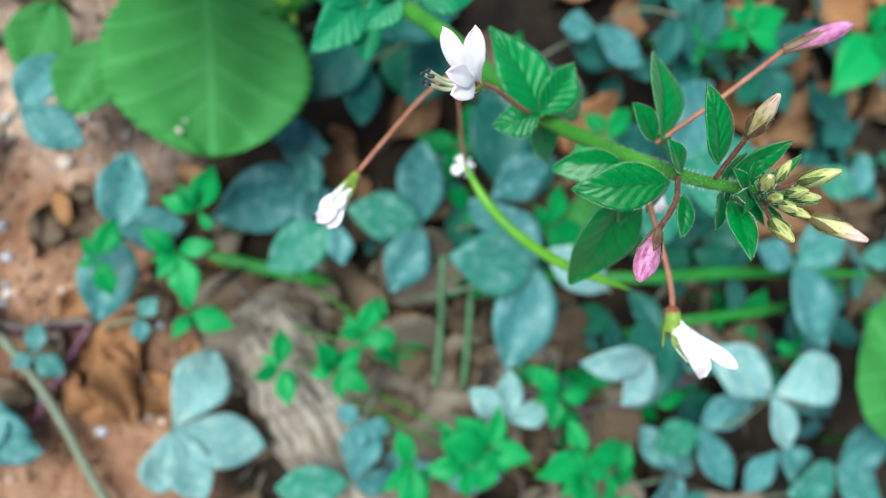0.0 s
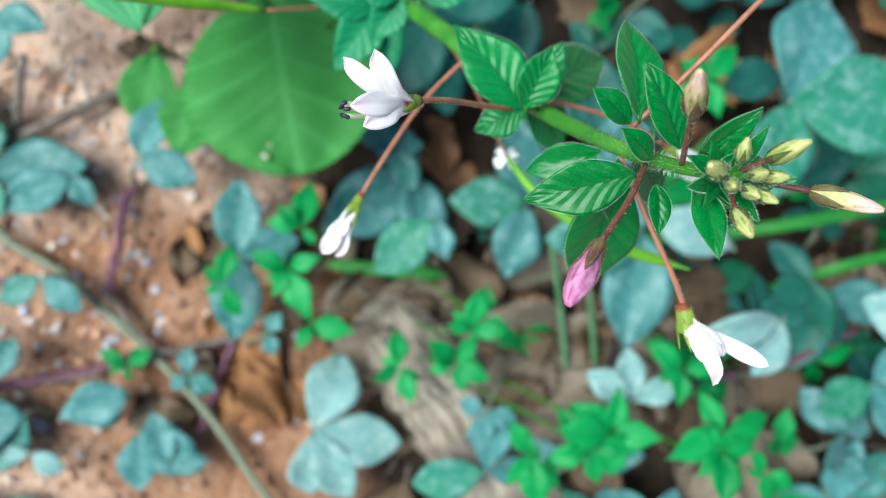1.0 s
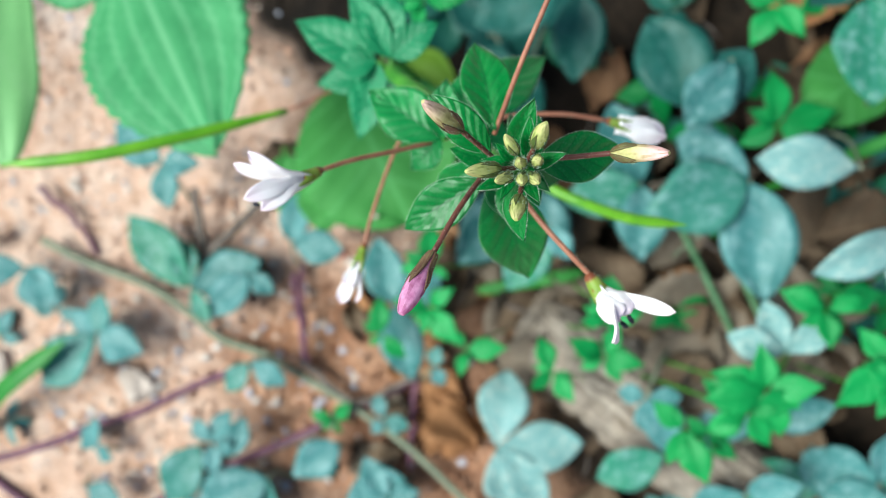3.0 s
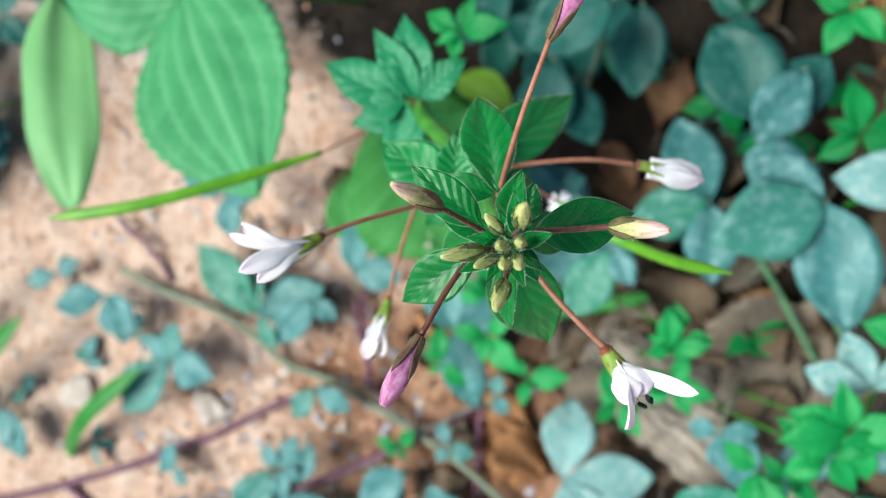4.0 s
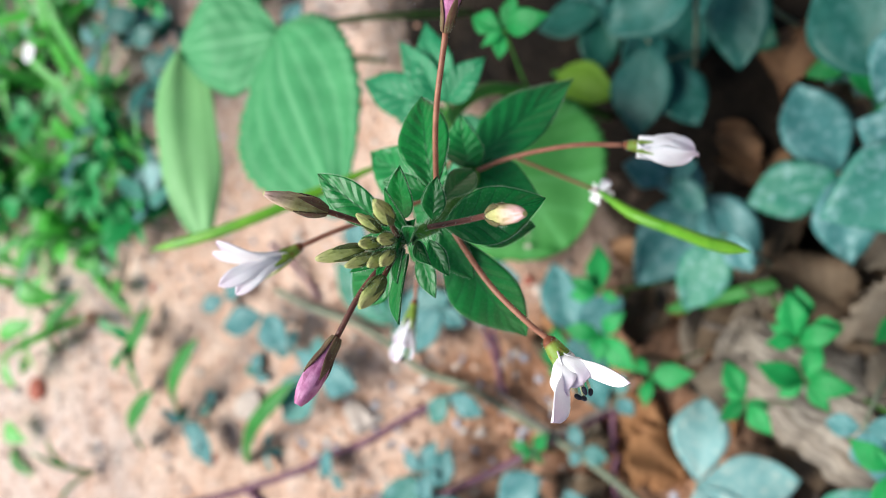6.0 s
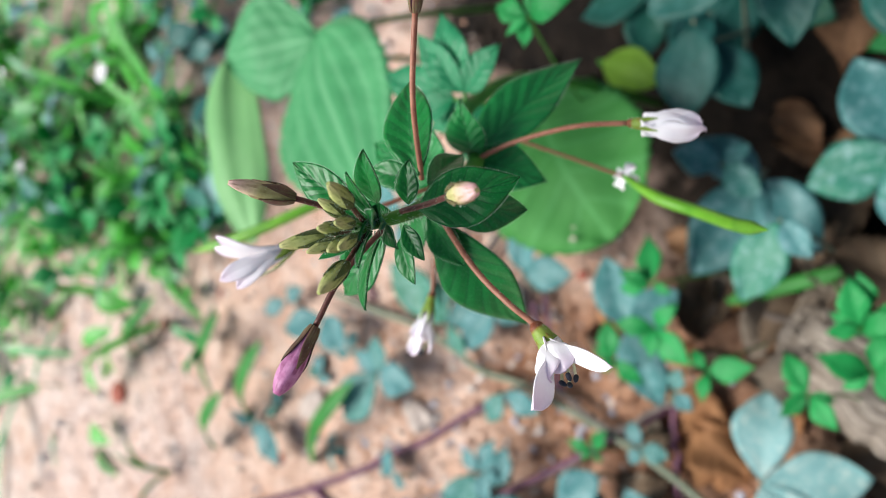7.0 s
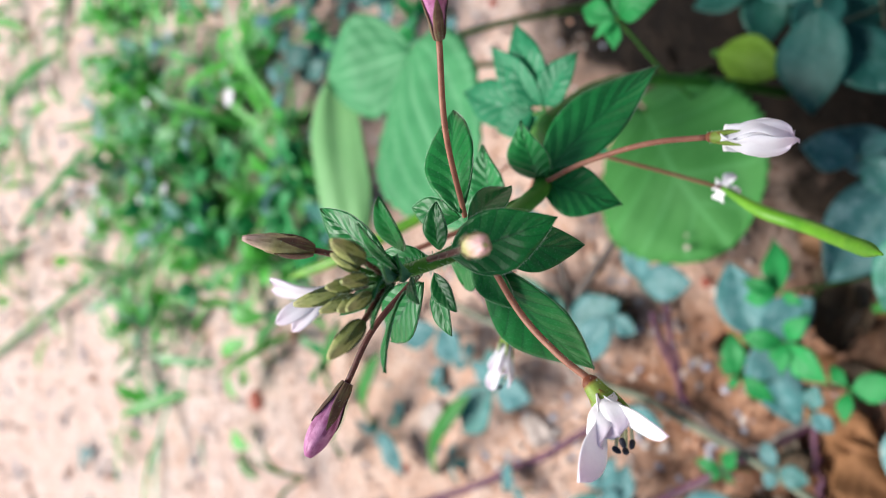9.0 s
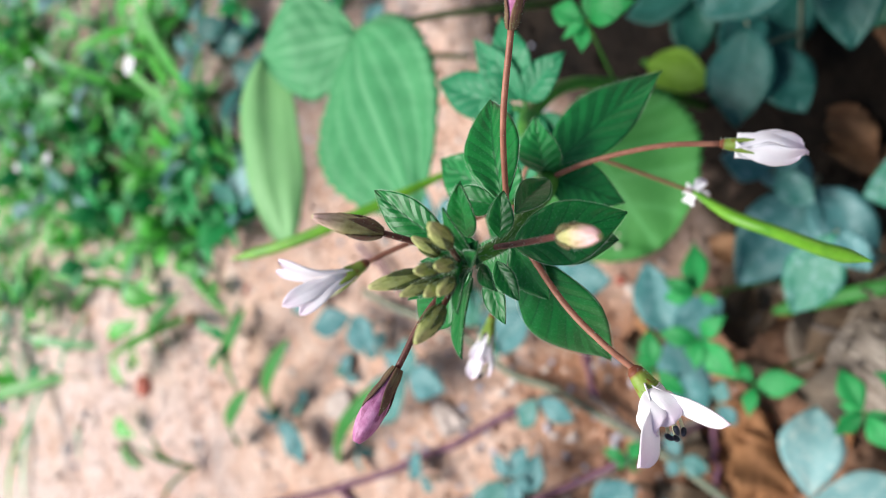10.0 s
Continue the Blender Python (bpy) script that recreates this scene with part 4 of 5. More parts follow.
trefoil("teal", (113, 188, 65), (115, 35), (44, 31), (-79, 27))
trefoil("teal", (101, 162, 60), (-40, 21), (48, 24))
trefoil("teal", (-13, -5, 50), (-64, 27), (1, 14))
trefoil("teal", (-78, -200, 22), (134, 19), (-82, 35), (43, 24), (-156, 18))
trefoil("teal", (-124, -218, 20), (-112, 26), (18, 25), (-16, 20))
trefoil("teal", (-11, -176, 20), (-173, 12), (118, 16), (-20, 13))
trefoil("teal", (-110, -304, 15), (-36, 21), (-9, 28))
trefoil("teal", (-154, -245, 12), (-102, 17), (81, 15))
trefoil("teal", (-244, -237, 15), (-76, 24), (-12, 27))
trefoil("sprout", (7, -126, 10), (-137, 11), (-12, 7), (103, 11))
trefoil("teal", (-32, -143, 20), (-73, 17), (30, 18))
trefoil("teal", (-119, -127, 40), (-158, 28), (56, 17), (-17, 19))
trefoil("teal", (-13, -184, 14), (-67, 33))
trefoil("teal", (-1, -169, 22), (-177, 9), (134, 17))
trefoil("teal", (14, -163, 14), (-94, 37), (-50, 26))
trefoil("teal", (17, -126, 16), (-87, 24))
trefoil("teal", (32, -127, 14), (41, 27), (-15, 21))
trefoil("teal", (-24, -245, 12), (37, 20))
trefoil("pale", (28, -165, 14), (-101, 10), (45, 13))
trefoil("sprout", (66, 16, 88), (-157, 15), (87, 14), (3, 13), (-92, 13))
trefoil("sprout", (61, -2, 90), (-53, 11), (-8, 16), (-164, 11))
trefoil("sprout", (51, 48, 92), (-146, 13), (83, 10), (-27, 10))
trefoil("sprout", (77, 53, 92), (-155, 10), (88, 12), (-22, 16), (-64, 10))
trefoil("sprout", (89, 66, 88), (-162, 9), (-3, 11))
trefoil("sprout", (23, 0, 60), (159, 11), (52, 9), (-79, 10))
trefoil("teal", (-65, -125, 18), (-76, 26), (21, 13))
trefoil("teal", (-408, -900, 10), (-135, 30), (67, 28), (-64, 26))
trefoil("teal", (-42, -10, 35), (-147, 18), (87, 10), (9, 16))
trefoil("shaded_teal", (23, -142, 12), (170, 11), (79, 10))
trefoil("teal", (-74, -152, 18), (79, 34), (-168, 43, 0.8), (169, 23), (4, 18, 0.7), tilt=6)
trefoil("shaded_teal", (-73, 13, 44), (-7, 26), tilt=6)
trefoil("shaded_teal", (-79, 14, 50), (-44, 31), tilt=6)
trefoil("shaded_teal", (-76, 39, 74), (-99, 30, 1.1), tilt=6)
trefoil("shaded_teal", (-79, 49, 48), (-38, 32, 0.9), tilt=6)
trefoil("shaded_teal", (-19, 59, 50), (176, 38), (112, 26), tilt=6)
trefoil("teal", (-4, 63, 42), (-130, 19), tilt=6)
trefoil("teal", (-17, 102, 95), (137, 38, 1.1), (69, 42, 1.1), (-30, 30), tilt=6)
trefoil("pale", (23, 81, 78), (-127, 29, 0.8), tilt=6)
trefoil("shaded_teal", (-31, 125, 60), (-84, 23), (17, 20), tilt=6)
trefoil("teal", (-79, 110, 50), (-91, 15, 1.2), (52, 26), tilt=6)
trefoil("teal", (-27, 74, 60), (-65, 26), tilt=6)
trefoil("sprout", (-69, 250, 60), (-47, 38), (152, 18), (67, 20), tilt=6)
trefoil("sprout", (-75, 184, 52), (108, 27), (57, 18), (-135, 13), (-71, 17), tilt=6)
trefoil("teal", (2, 225, 62), (-124, 23), (159, 19), tilt=6)
trefoil("shaded_teal", (-86, 160, 40), (-35, 28, 0.8), (20, 21, 0.8), tilt=6)
trefoil("sprout", (-65, -1, 143), (-157, 10), (59, 12), (-54, 6), (130, 9), tilt=6)
trefoil("sprout", (-32, 89, 75), (122, 16), (4, 13), (-63, 14), (-145, 10), tilt=6)
trefoil("sprout", (-2, 78, 46), (154, 19, 0.95), (-96, 14, 0.95), (73, 19, 0.9), tilt=6)


def fill(kind, count, x0, x1, y0, y1, z0, z1, size, keep=None, clear=False):
    """Further leaves of the same weeds in the thicket; clear: none on the bare strip along the purple runner."""
    for k in range(count):
        x, y = random.uniform(x0, x1), random.uniform(y0, y1)
        if keep and not keep(x, y):
            continue
        if clear and -75 < x < 0 and -228 < y < -160:
            x += 75
        a = random.uniform(0, 360)
        z = rest(x, y) + random.uniform(z0, z1)
        trefoil(kind, (x, y, z), *((a + h + random.uniform(-15, 15), size * random.uniform(0.75, 1.15)) for h in (0, 85, -85)), tilt=20)


fill("shaded_teal", 26, -150, 60, 120, 330, 10, 36, 25, lambda x, y: x > -150 + 0.2 * y)
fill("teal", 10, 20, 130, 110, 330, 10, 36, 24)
fill("shaded_teal", 20, -70, 90, 20, 200, 3, 14, 19)
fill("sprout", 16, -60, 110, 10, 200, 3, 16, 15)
fill("shaded_teal", 10, -160, -85, -25, 90, 6, 28, 25)
fill("teal", 14, 70, 150, -40, 60, 14, 40, 22)
fill("sprout", 8, 30, 120, 60, 300, 20, 50, 12)
fill("sprout", 6, -150, -60, 60, 200, 20, 45, 12)
fill("teal", 7, -50, 90, -330, -150, 5, 16, 17, clear=True)
fill("teal", 12, -150, -10, -330, -180, 4, 12, 13, clear=True)
fill("teal", 16, -380, -240, -240, -90, 5, 30, 17)
fill("shaded_teal", 16, -420, -260, -240, -90, 8, 40, 22)
fill("sprout", 12, -420, -250, -260, -100, 12, 40, 16)


# ---- broad leaves ----
def broad_leaf(name, base, tip, width, material, label, face=(0, 0, 1), heart=0.0, peak=0.4, sharp=0.7, teeth=0.06, foot=None, extra=(), bow=0.05, ribs=6):
    base, tip = mm(*base), mm(*tip)
    foot = mm(*foot) if foot else Vector((base.x - 0.02, base.y + 0.01, 0))
    foot.z = rise(foot.x, foot.y) - 0.001
    root = thing(name, foot, label, "broad leaf", "")
    bm = bmesh.new()
    tube(bm, [foot, foot.lerp(base, 0.6) + Vector((0, 0, 0.008)), base], 0.0014, 8, 14, 0.7)
    part("leaf_stalk", bm, HERB_STEM, root)
    for tp, wd, hd in ((tip, width, heart), *((mm(*e[0]), e[1], 0.0) for e in extra)):
        bm = bmesh.new()
        blade(bm, (tp - base).length, wd * MM, peak, sharp, 0.06, bow, 0.0, 0.013, ribs, 68, 22, 0.0004, 0.015, teeth, hd, random.uniform(0, 9))
        part("blade", bm, material, root, "", along(base, tp, face))
    return root


round_leaf = broad_leaf("broad_leaf", (-89, -39, 67), (-36, -44, 70), 60, BROAD_LEAF, "large round soft green leaf with a scalloped edge", (0.05, 0, 1), 0.10, 0.5, 0.52, 0.1, (-118, -34, 0))
for x, y, z, s in ((-44.5, -53.5, 73.6, 2.4), (-47.0, -51.0, 73.4, 1.3)):
    bm = bmesh.new()
    blade(bm, s * MM, s * 0.7 * MM, 0.5, 0.6, 0.1, 0.1, 0.0, 0.0, 3, 8, 6, 0.0002, 0.1)
    part("dry_fleck", bm, STONE, round_leaf, "pale dry fleck on the leaf", along(mm(x, y, z), mm(x + 1, y + 1, z + 0.2)))
broad_leaf("broad_leaf", (-99, -84, 24), (-75, -95, 22), 21, BROAD_LEAF, "small soft green leaf beside a large round one", (0.05, 0, 1), 0.0, 0.5, 0.6, 0.0, (-104, -80, 0))
broad_leaf("broad_leaf", (-82, -70, 34), (-60, -84, 30), 20, BROAD_LEAF, "small soft green leaf beside a large round one", (0.05, 0, 1), 0.0, 0.5, 0.6, 0.0, (-88, -66, 0))
broad_leaf("broad_leaf", (-104, -20, 30), (-80, -8, 34), 17, LIME_LEAF, "small yellow-green oval leaf in the thicket", (0.05, 0, 1), 0.0, 0.5, 0.7, 0.0, (-110, -24, 0))
broad_leaf("bean_leaf", (-139, -66, 121), (-63, -65, 143), 50, RIBBED_LEAF, "large light green ribbed leaf with scalloped edges", (0.35, 0.1, 1), 0.03, 0.46, 0.74, 0.12, (-172, -40, 0), (((-165, -101, 126), 33, 0),), 0.05, 6)
broad_leaf("long_leaf", (-174, -106, 118), (-106, -134, 122), 25, LONG_LEAF, "pale green long smooth leaf standing on edge", (0.4, 0.3, 1), 0.0, 0.5, 0.5, 0.0, (-190, -90, 0), (), 0.05, 1)
broad_leaf("broad_leaf", (100, 216, 88), (46, 186, 92), 52, BROAD_LEAF, "smooth round green leaf", (-0.1, -0.1, 1), 0.05, 0.48, 0.5, 0.0, (120, 230, 0))


broad_leaf("broad_leaf", (-5, 127, 34), (0, 89, 38), 30, BROAD_LEAF, "soft green oval leaf low in the thicket", (0.05, 0, 1), 0.0, 0.5, 0.6, 0.0, (-15, 139, 0))


# ---- grass ----
def grass_mesh(length, width, seed):
    bm = bmesh.new()
    blade(bm, length * MM, width * MM, 0.3, 0.55, 0.3, random.uniform(0.08, 0.2), random.uniform(-0.3, 0.3), 0.0, 1, 12, 4, 0.0002, 0.0, 0.0, 0.0, seed)
    me = bpy.data.meshes.new("blade")
    bm.to_mesh(me)
    bm.free()
    me.materials.append(GRASS)
    return me


GRASS_MESHES = [grass_mesh(random.uniform(38, 60), random.uniform(2.6, 4.6), k * 2.3) for k in range(8)]


def tuft(x, y, headings, size=1.0, steep=35.0):
    foot = mm(x, y, rest(x, y) - 0.5)
    root = thing("grass_tuft", foot, "small tuft of green grass blades on bare soil", "grass", "grass tufts")
    for h in headings:
        a, e = radians(h), radians(random.gauss(steep, 10))
        d = Vector((math.cos(a) * math.cos(e), math.sin(a) * math.cos(e), math.sin(e)))
        m = along(foot, foot + d, (-math.cos(a) * math.sin(e), -math.sin(a) * math.sin(e), math.cos(e)))
        shared("blade", random.choice(GRASS_MESHES), None, root, "", m @ Matrix.Scale(size * random.uniform(0.8, 1.2), 4))
    return root


def long_blade(points, width, label):
    """One wide grass leaf that arches over the weeds, on a low foot."""
    pts = [mm(*p) for p in points]
    foot = Vector((pts[0].x, pts[0].y, rise(pts[0].x, pts[0].y)))
    root = thing("grass_leaf", foot, label, "grass", "long grass leaves")
    line = spline(pts, 24)
    bm = bmesh.new()
    uvl = bm.loops.layers.uv.verify()
    rows = []
    for k, p in enumerate(line):
        f = k / 24
        t = (line[min(k + 1, 24)] - line[max(k - 1, 0)]).normalized()
        s = t.cross(Vector((0, 0, 1))).normalized()
        half = 0.5 * width * MM * min(1.0, f * 6 + 0.35) * min(1.0, (1.02 - f) * 5)
        rows.append([bm.verts.new(p + s * half * q + Vector((0, 0, abs(q) * half * 0.4 - th))) for th in (0, 0.0003) for q in (-1, 0, 1)])
    for k in range(24):
        a, b = rows[k], rows[k + 1]
        for i, j in ((0, 1), (1, 2), (2, 5), (5, 4), (4, 3), (3, 0)):
            f = bm.faces.new((a[i], a[j], b[j], b[i]))
            f.smooth = True
            for lo, q in zip(f.loops, ((k / 24, 0.3), (k / 24, 0.6), ((k + 1) / 24, 0.6), ((k + 1) / 24, 0.3))):
                lo[uvl].uv = q
    bm.faces.new(rows[0][:3] + rows[0][5:2:-1])
    bm.faces.new((rows[-1][:3] + rows[-1][5:2:-1])[::-1])
    bmesh.ops.recalc_face_normals(bm, faces=bm.faces)
    part("blade", bm, GRASS, root)


long_blade(((-9, -45, 9), (0, -22, 14), (8, -1, 16)), 5.0, "short dark green grass leaf lying on the litter")
long_blade(((14, 70, 8), (22, 112, 46), (28, 170, 50), (41, 255, 46)), 4.5, "long narrow green grass leaf over the weeds")
long_blade(((50, 110, 14), (44, 138, 44), (46, 184, 46), (43, 240, 40)), 4.0, "long narrow green grass leaf over the weeds")
for a, b, c in (((3, 34, 45), (36, 32, 34), (74, 29, 14)), ((-2, 45, 50), (36, 43, 36), (78, 40, 14))):
    bm = bmesh.new()
    foot = mm(*c)
    foot.z = rise(foot.x, foot.y)
    stem = thing("upright_weed", foot, "slender grey-green upright weed stem", "weed", "low weeds")
    tube(bm, [foot, mm(*b), mm(*a)], 0.0014, 8, 12, 0.8)
    part("stalk", bm, DULL_STEM, stem)

SOIL_BLADE = "green grass leaf rising from the bare soil"
long_blade(((-154, -354, 2), (-164, -318, 26), (-173, -281, 30)), 9.5, SOIL_BLADE)
long_blade(((-127, -373, 2), (-130, -340, 26), (-134, -307, 30)), 10.0, SOIL_BLADE)
long_blade(((-120, -329, 2), (-129, -294, 26), (-137, -258, 30)), 9.5, SOIL_BLADE)
long_blade(((-74, -294, 2), (-78, -251, 26), (-81, -209, 30)), 8.5, SOIL_BLADE)
long_blade(((-225, -409, 2), (-223, -370, 26), (-221, -331, 30)), 6.075, SOIL_BLADE)
long_blade(((-231, -422, 2), (-227, -385, 26), (-223, -348, 30)), 6.75, SOIL_BLADE)
long_blade(((-878, -1007, 2), (-617, -632, 52), (-504, -457, 70)), 12, SOIL_BLADE)
long_blade(((-934, -1175, 2), (-770, -935, 30), (-684, -802, 40)), 9, SOIL_BLADE)
long_blade(((-872, -1400, 2), (-593, -850, 30), (-460, -582, 40)), 9, SOIL_BLADE)
long_blade(((-1137, -961, 2), (-826, -646, 45), (-681, -490, 60)), 10, SOIL_BLADE)
long_blade(((-558, -507, 2), (-458, -436, 23), (-395, -396, 30)), 8, SOIL_BLADE)

for x, y, heads in ((-140, -432, (200, 120, 20)), (-273, -248, (150, 200, 20)), (-581, -782, (60, 140, 210)), (-358, -592, (180, 100, 20)), (-260, -330, (60, 170, 230)), (-300, -300, (20, 150, 260))):
    tuft(x, y, heads, 1.0, 50.0)


def sward():
    """The far grass and low herbs: hundreds of blades and oval leaves in one mesh, thinning out on the bare soil."""
    verts, faces, uvs = [], [], []
    for k in range(1900):
        s = 0.07 + 0.93 * random.random() ** 0.8
        c = random.gauss(0, 1)
        x = -235 - 430 * s + c * (46 + 105 * s) * 0.7 + random.gauss(0, 15)
        y = -262 - 300 * s - c * (46 + 105 * s) * 0.7 + random.gauss(0, 15)
        if k > 1050:
            x, y = random.uniform(-1400, -300), random.uniform(-1300, -200)
            if x - y > 330 or noise.noise(Vector((x * 0.007, y * 0.007, 5.0))) < 0.12:
                continue
        elif noise.noise(Vector((x * 0.018, y * 0.018, 2.0))) < -0.06:
            continue
        z = rest(x, y)
        h, e = random.uniform(0, 6.28), radians(random.uniform(5, 60))
        if k % 3 == 0:
            length, width = random.uniform(22, 42), random.uniform(10, 18)
            shape, z = (0.3, 0.9, 1.0, 0.7, 0.08), z + random.uniform(4, 26)
        else:
            length, width = random.uniform(40, 105), random.uniform(5.0, 10.0)
            shape = (0.5, 1.0, 0.95, 0.7, 0.08)
        if k > 1050:
            length *= 1.4
            width *= 1.3
        d = Vector((math.cos(h) * math.cos(e), math.sin(h) * math.cos(e), math.sin(e)))
        q = Vector((-math.sin(h), math.cos(h), 0))
        i0 = len(verts)
        for j in range(5):
            f = j / 4
            p = Vector((x, y, z)) + d * length * f - Vector((0, 0, 1)) * length * 0.3 * f * f
            w = width * 0.5 * shape[j]
            for o in (-1, 0, 1):
                verts.append((p + q * w * o + Vector((0, 0, 1)) * abs(o) * w * 0.35) * MM)
        for j in range(4):
            for o in range(2):
                a = i0 + j * 3 + o
                faces.append((a, a + 1, a + 4, a + 3))
    me = bpy.data.meshes.new("grass")
    me.from_pydata(verts, [], faces)
    uv = me.uv_layers.new(name="UVMap")
    for f in me.polygons:
        f.use_smooth = True
        for li, vi in zip(f.loop_indices, f.vertices):
            k = vi % 15
            uv.data[li].uv = ((k // 3) / 4, (k % 3) / 2)
    tagged(shared("grass", me, MIXED_GRASS), "patchy low green grass and herbs on orange soil", "grass", kind="stuff")


sward()
for k in range(60):
    s = random.random()
    c = random.gauss(0, 1) * (30 + 75 * s)
    trefoil(random.choice(("teal", "pale", "sprout", "sprout", "sprout")), (-235 - 400 * s + c, -255 - 290 * s - c, random.uniform(14, 40)), *((random.uniform(0, 360), random.uniform(14, 30)) for h in range(3)), tilt=30)


def small_flower(x, y, z):
    foot = mm(x + 4, y + 3, rest(x + 4, y + 3) - 0.5)
    root = thing("small_flower", foot, "tiny white wild flower among the grass", "flower", "tiny flowers")
    head = mm(x, y, z)
    bm = bmesh.new()
    tube(bm, [foot, foot.lerp(head, 0.5) + mm(1, 1, 2), head], 0.0005, 6, 8)
    part("flower_stalk", bm, HERB_STEM, root)
    for k in range(4):
        a = 1.57 * k + x
        petal(head, head + mm(7 * math.cos(a), 7 * math.sin(a), 2), 0.008, (0, 0, 1), root)


for x, y, z in ((-640, -660, 24), (-585, -600, 26), (-462, -488, 28), (-385, -290, 30), (-520, -420, 26), (-560, -640, 22), (-430, -440, 26), (-684, -717, 10), (-606, -628, 10), (-490, -500, 12), (-395, -299, 14), (-650, -700, 12), (-720, -790, 12), (-560, -610, 14)):
    small_flower(x, y, z)


# ---- wood, runners and litter ----
def runner(name, points, radius, material, label, rough=0.15):
    pts = [mm(*p) for p in points]
    root_at = pts[0].copy()
    bm = bmesh.new()
    line = [Vector((p.x + random.uniform(-1, 1) * MM, p.y + random.uniform(-1, 1) * MM, max(p.z, rise(p.x, p.y) + radius * 0.5))) for p in spline(pts, 12)]
    tube(bm, line, radius, 8, 40, 0.8, rough)
    return tagged(part(name, bm, material), label, "twig", "twigs and runners")


runner("runner", ((-135, -212, 8), (-120, -201, 8), (-78, -168, 9), (-48, -154, 8), (-16, -129, 7), (23, -109, 6), (72, -90, 6), (96, -81, 4)), 0.0019, GREY_VINE, "grey-green creeping stem along the soil")
runner("twig", ((-82, -146, 12), (-88, -126, 10), (-96, -92, 5)), 0.0024, TWIG, "dark broken twig lying on the soil")
runner("twig", ((-112, -130, 16), (-96, -138, 12), (-84, -144, 10)), 0.0018, TWIG, "short dark twig on the soil")
runner("runner", ((-83, -370, 3), (-65, -311, 3), (-51, -253, 4), (-42, -207, 4), (-34, -153, 3)), 0.0021, VINE, "thin purple-brown creeping runner on the soil")
runner("runner", ((-55, -107, 18), (-36, -118, 12), (-19, -127, 4)), 0.0013, VINE, "thin purple weed stem")
runner("runner", ((-60, -300, 3), (-5, -264, 4), (-1, -220, 4), (0, -189, 5), (5, -145, 4), (10, -90, 3)), 0.0019, VINE, "thin purple-brown creeping runner on the soil")
runner("runner", ((-160, -204, 6), (-138, -195, 6), (-117, -192, 4)), 0.0016, VINE, "red-brown runner on the soil")
runner("runner", ((-22, -128, 6), (-3, -120, 6), (7, -112, 6), (7, -97, 6), (10, -86, 6)), 0.0016, TWIG, "thin dark brown stem bent over the soil")
runner("runner", ((8, -87, 4), (23, -97, 4), (41, -109, 4)), 0.0013, VINE, "thin red-brown runner on the soil")
runner("runner", ((1, -178, 4), (4, -159, 4), (7, -139, 4), (3, -123, 4)), 0.0014, TWIG, "thin dark brown stem on the soil")
runner("runner", ((-60, -106, 5), (-43, -116, 5), (-20, -129, 5)), 0.0013, VINE, "thin purple weed stem")
runner("twig", ((3, -37, 8), (17, -27, 8), (25, -17, 8)), 0.0012, TWIG, "pale broken stem in the litter")
runner("twig", ((1, -14, 10), (8, 3, 10), (15, 23, 10)), 0.0012, TWIG, "dark thin stem in the litter")
runner("twig", ((60, 60, 40), (72, 95, 46), (70, 140, 40)), 0.0012, VINE, "thin purple stem among the leaves")

bm = bmesh.new()
tube(bm, [mm(13, -31, 2), mm(36, -22, 13), mm(64, -10, 16), mm(102, 2, 13), mm(144, 18, 8)], lambda f: (0.013 + 0.007 * min(1, f * 3)) * (0.35 if f > 0.99 or f < 0.01 else 1), 28, 70, None, 0.16)
branch = tagged(part("rotten_branch", bm, BARK), "grey weathered dead branch half sunk in litter", "branch")
for k in range(14):
    f = random.uniform(0.08, 0.9)
    c = mm(2, -30, 6).lerp(mm(144, 18, 8), f)
    d = Vector((0.94, 0.32, random.uniform(-0.05, 0.12)))
    side = Vector((-0.32, 0.94, 0)) * random.uniform(-0.011, 0.011)
    bm = bmesh.new()
    blade(bm, random.uniform(0.014, 0.034), random.uniform(0.004, 0.009), 0.5, 0.35, -0.3, 0.05, 0.2, 0.05, 5, 10, 6, 0.001, 0.15, 0.2, 0.0, k * 1.9)
    part("bark_flake", bm, BARK, branch, "", along(c + side + Vector((0, 0, 0.0185 - 30 * side.length**2)), c + side + d, (side.x * 40, side.y * 40, 1)))
DRY_MESHES = []
for k in range(16):
    bm = bmesh.new()
    blade(bm, 0.042, random.uniform(0.018, 0.027), random.uniform(0.35, 0.55), random.uniform(0.9, 1.3), random.uniform(0.2, 0.8), random.uniform(-0.1, 0.22), random.uniform(-0.9, 0.9), 0.03, 7, 30, 12, 0.0003, 0.26, 0.4, 0.0, k * 4.7)
    me = bpy.data.meshes.new("dead_leaf")
    bm.to_mesh(me)
    bm.free()
    me.materials.append((DEAD_LEAF, ORANGE_LEAF, BLEACHED_LEAF, BROWN_LEAF)[0 if k < 7 else 1 if k < 9 else 2 if k < 12 else 3])
    DRY_MESHES.append(me)


bm = bmesh.new()
tube(bm, [mm(0, 1.5, 0.2), mm(0.6, -4, 0.5), mm(-0.8, -10, 0.2)], 0.0006, 6, 8, 0.6, 0.2)
DRY_STALK = bpy.data.meshes.new("leaf_stalk")
bm.to_mesh(DRY_STALK)
bm.free()
DRY_STALK.materials.append(TWIG)
DRY_LABELS = ("curled brown dead leaf lying in the litter", "torn orange-brown dead leaf on the soil", "bleached grey-brown dead leaf in the litter", "rust-brown dead leaf in the litter")


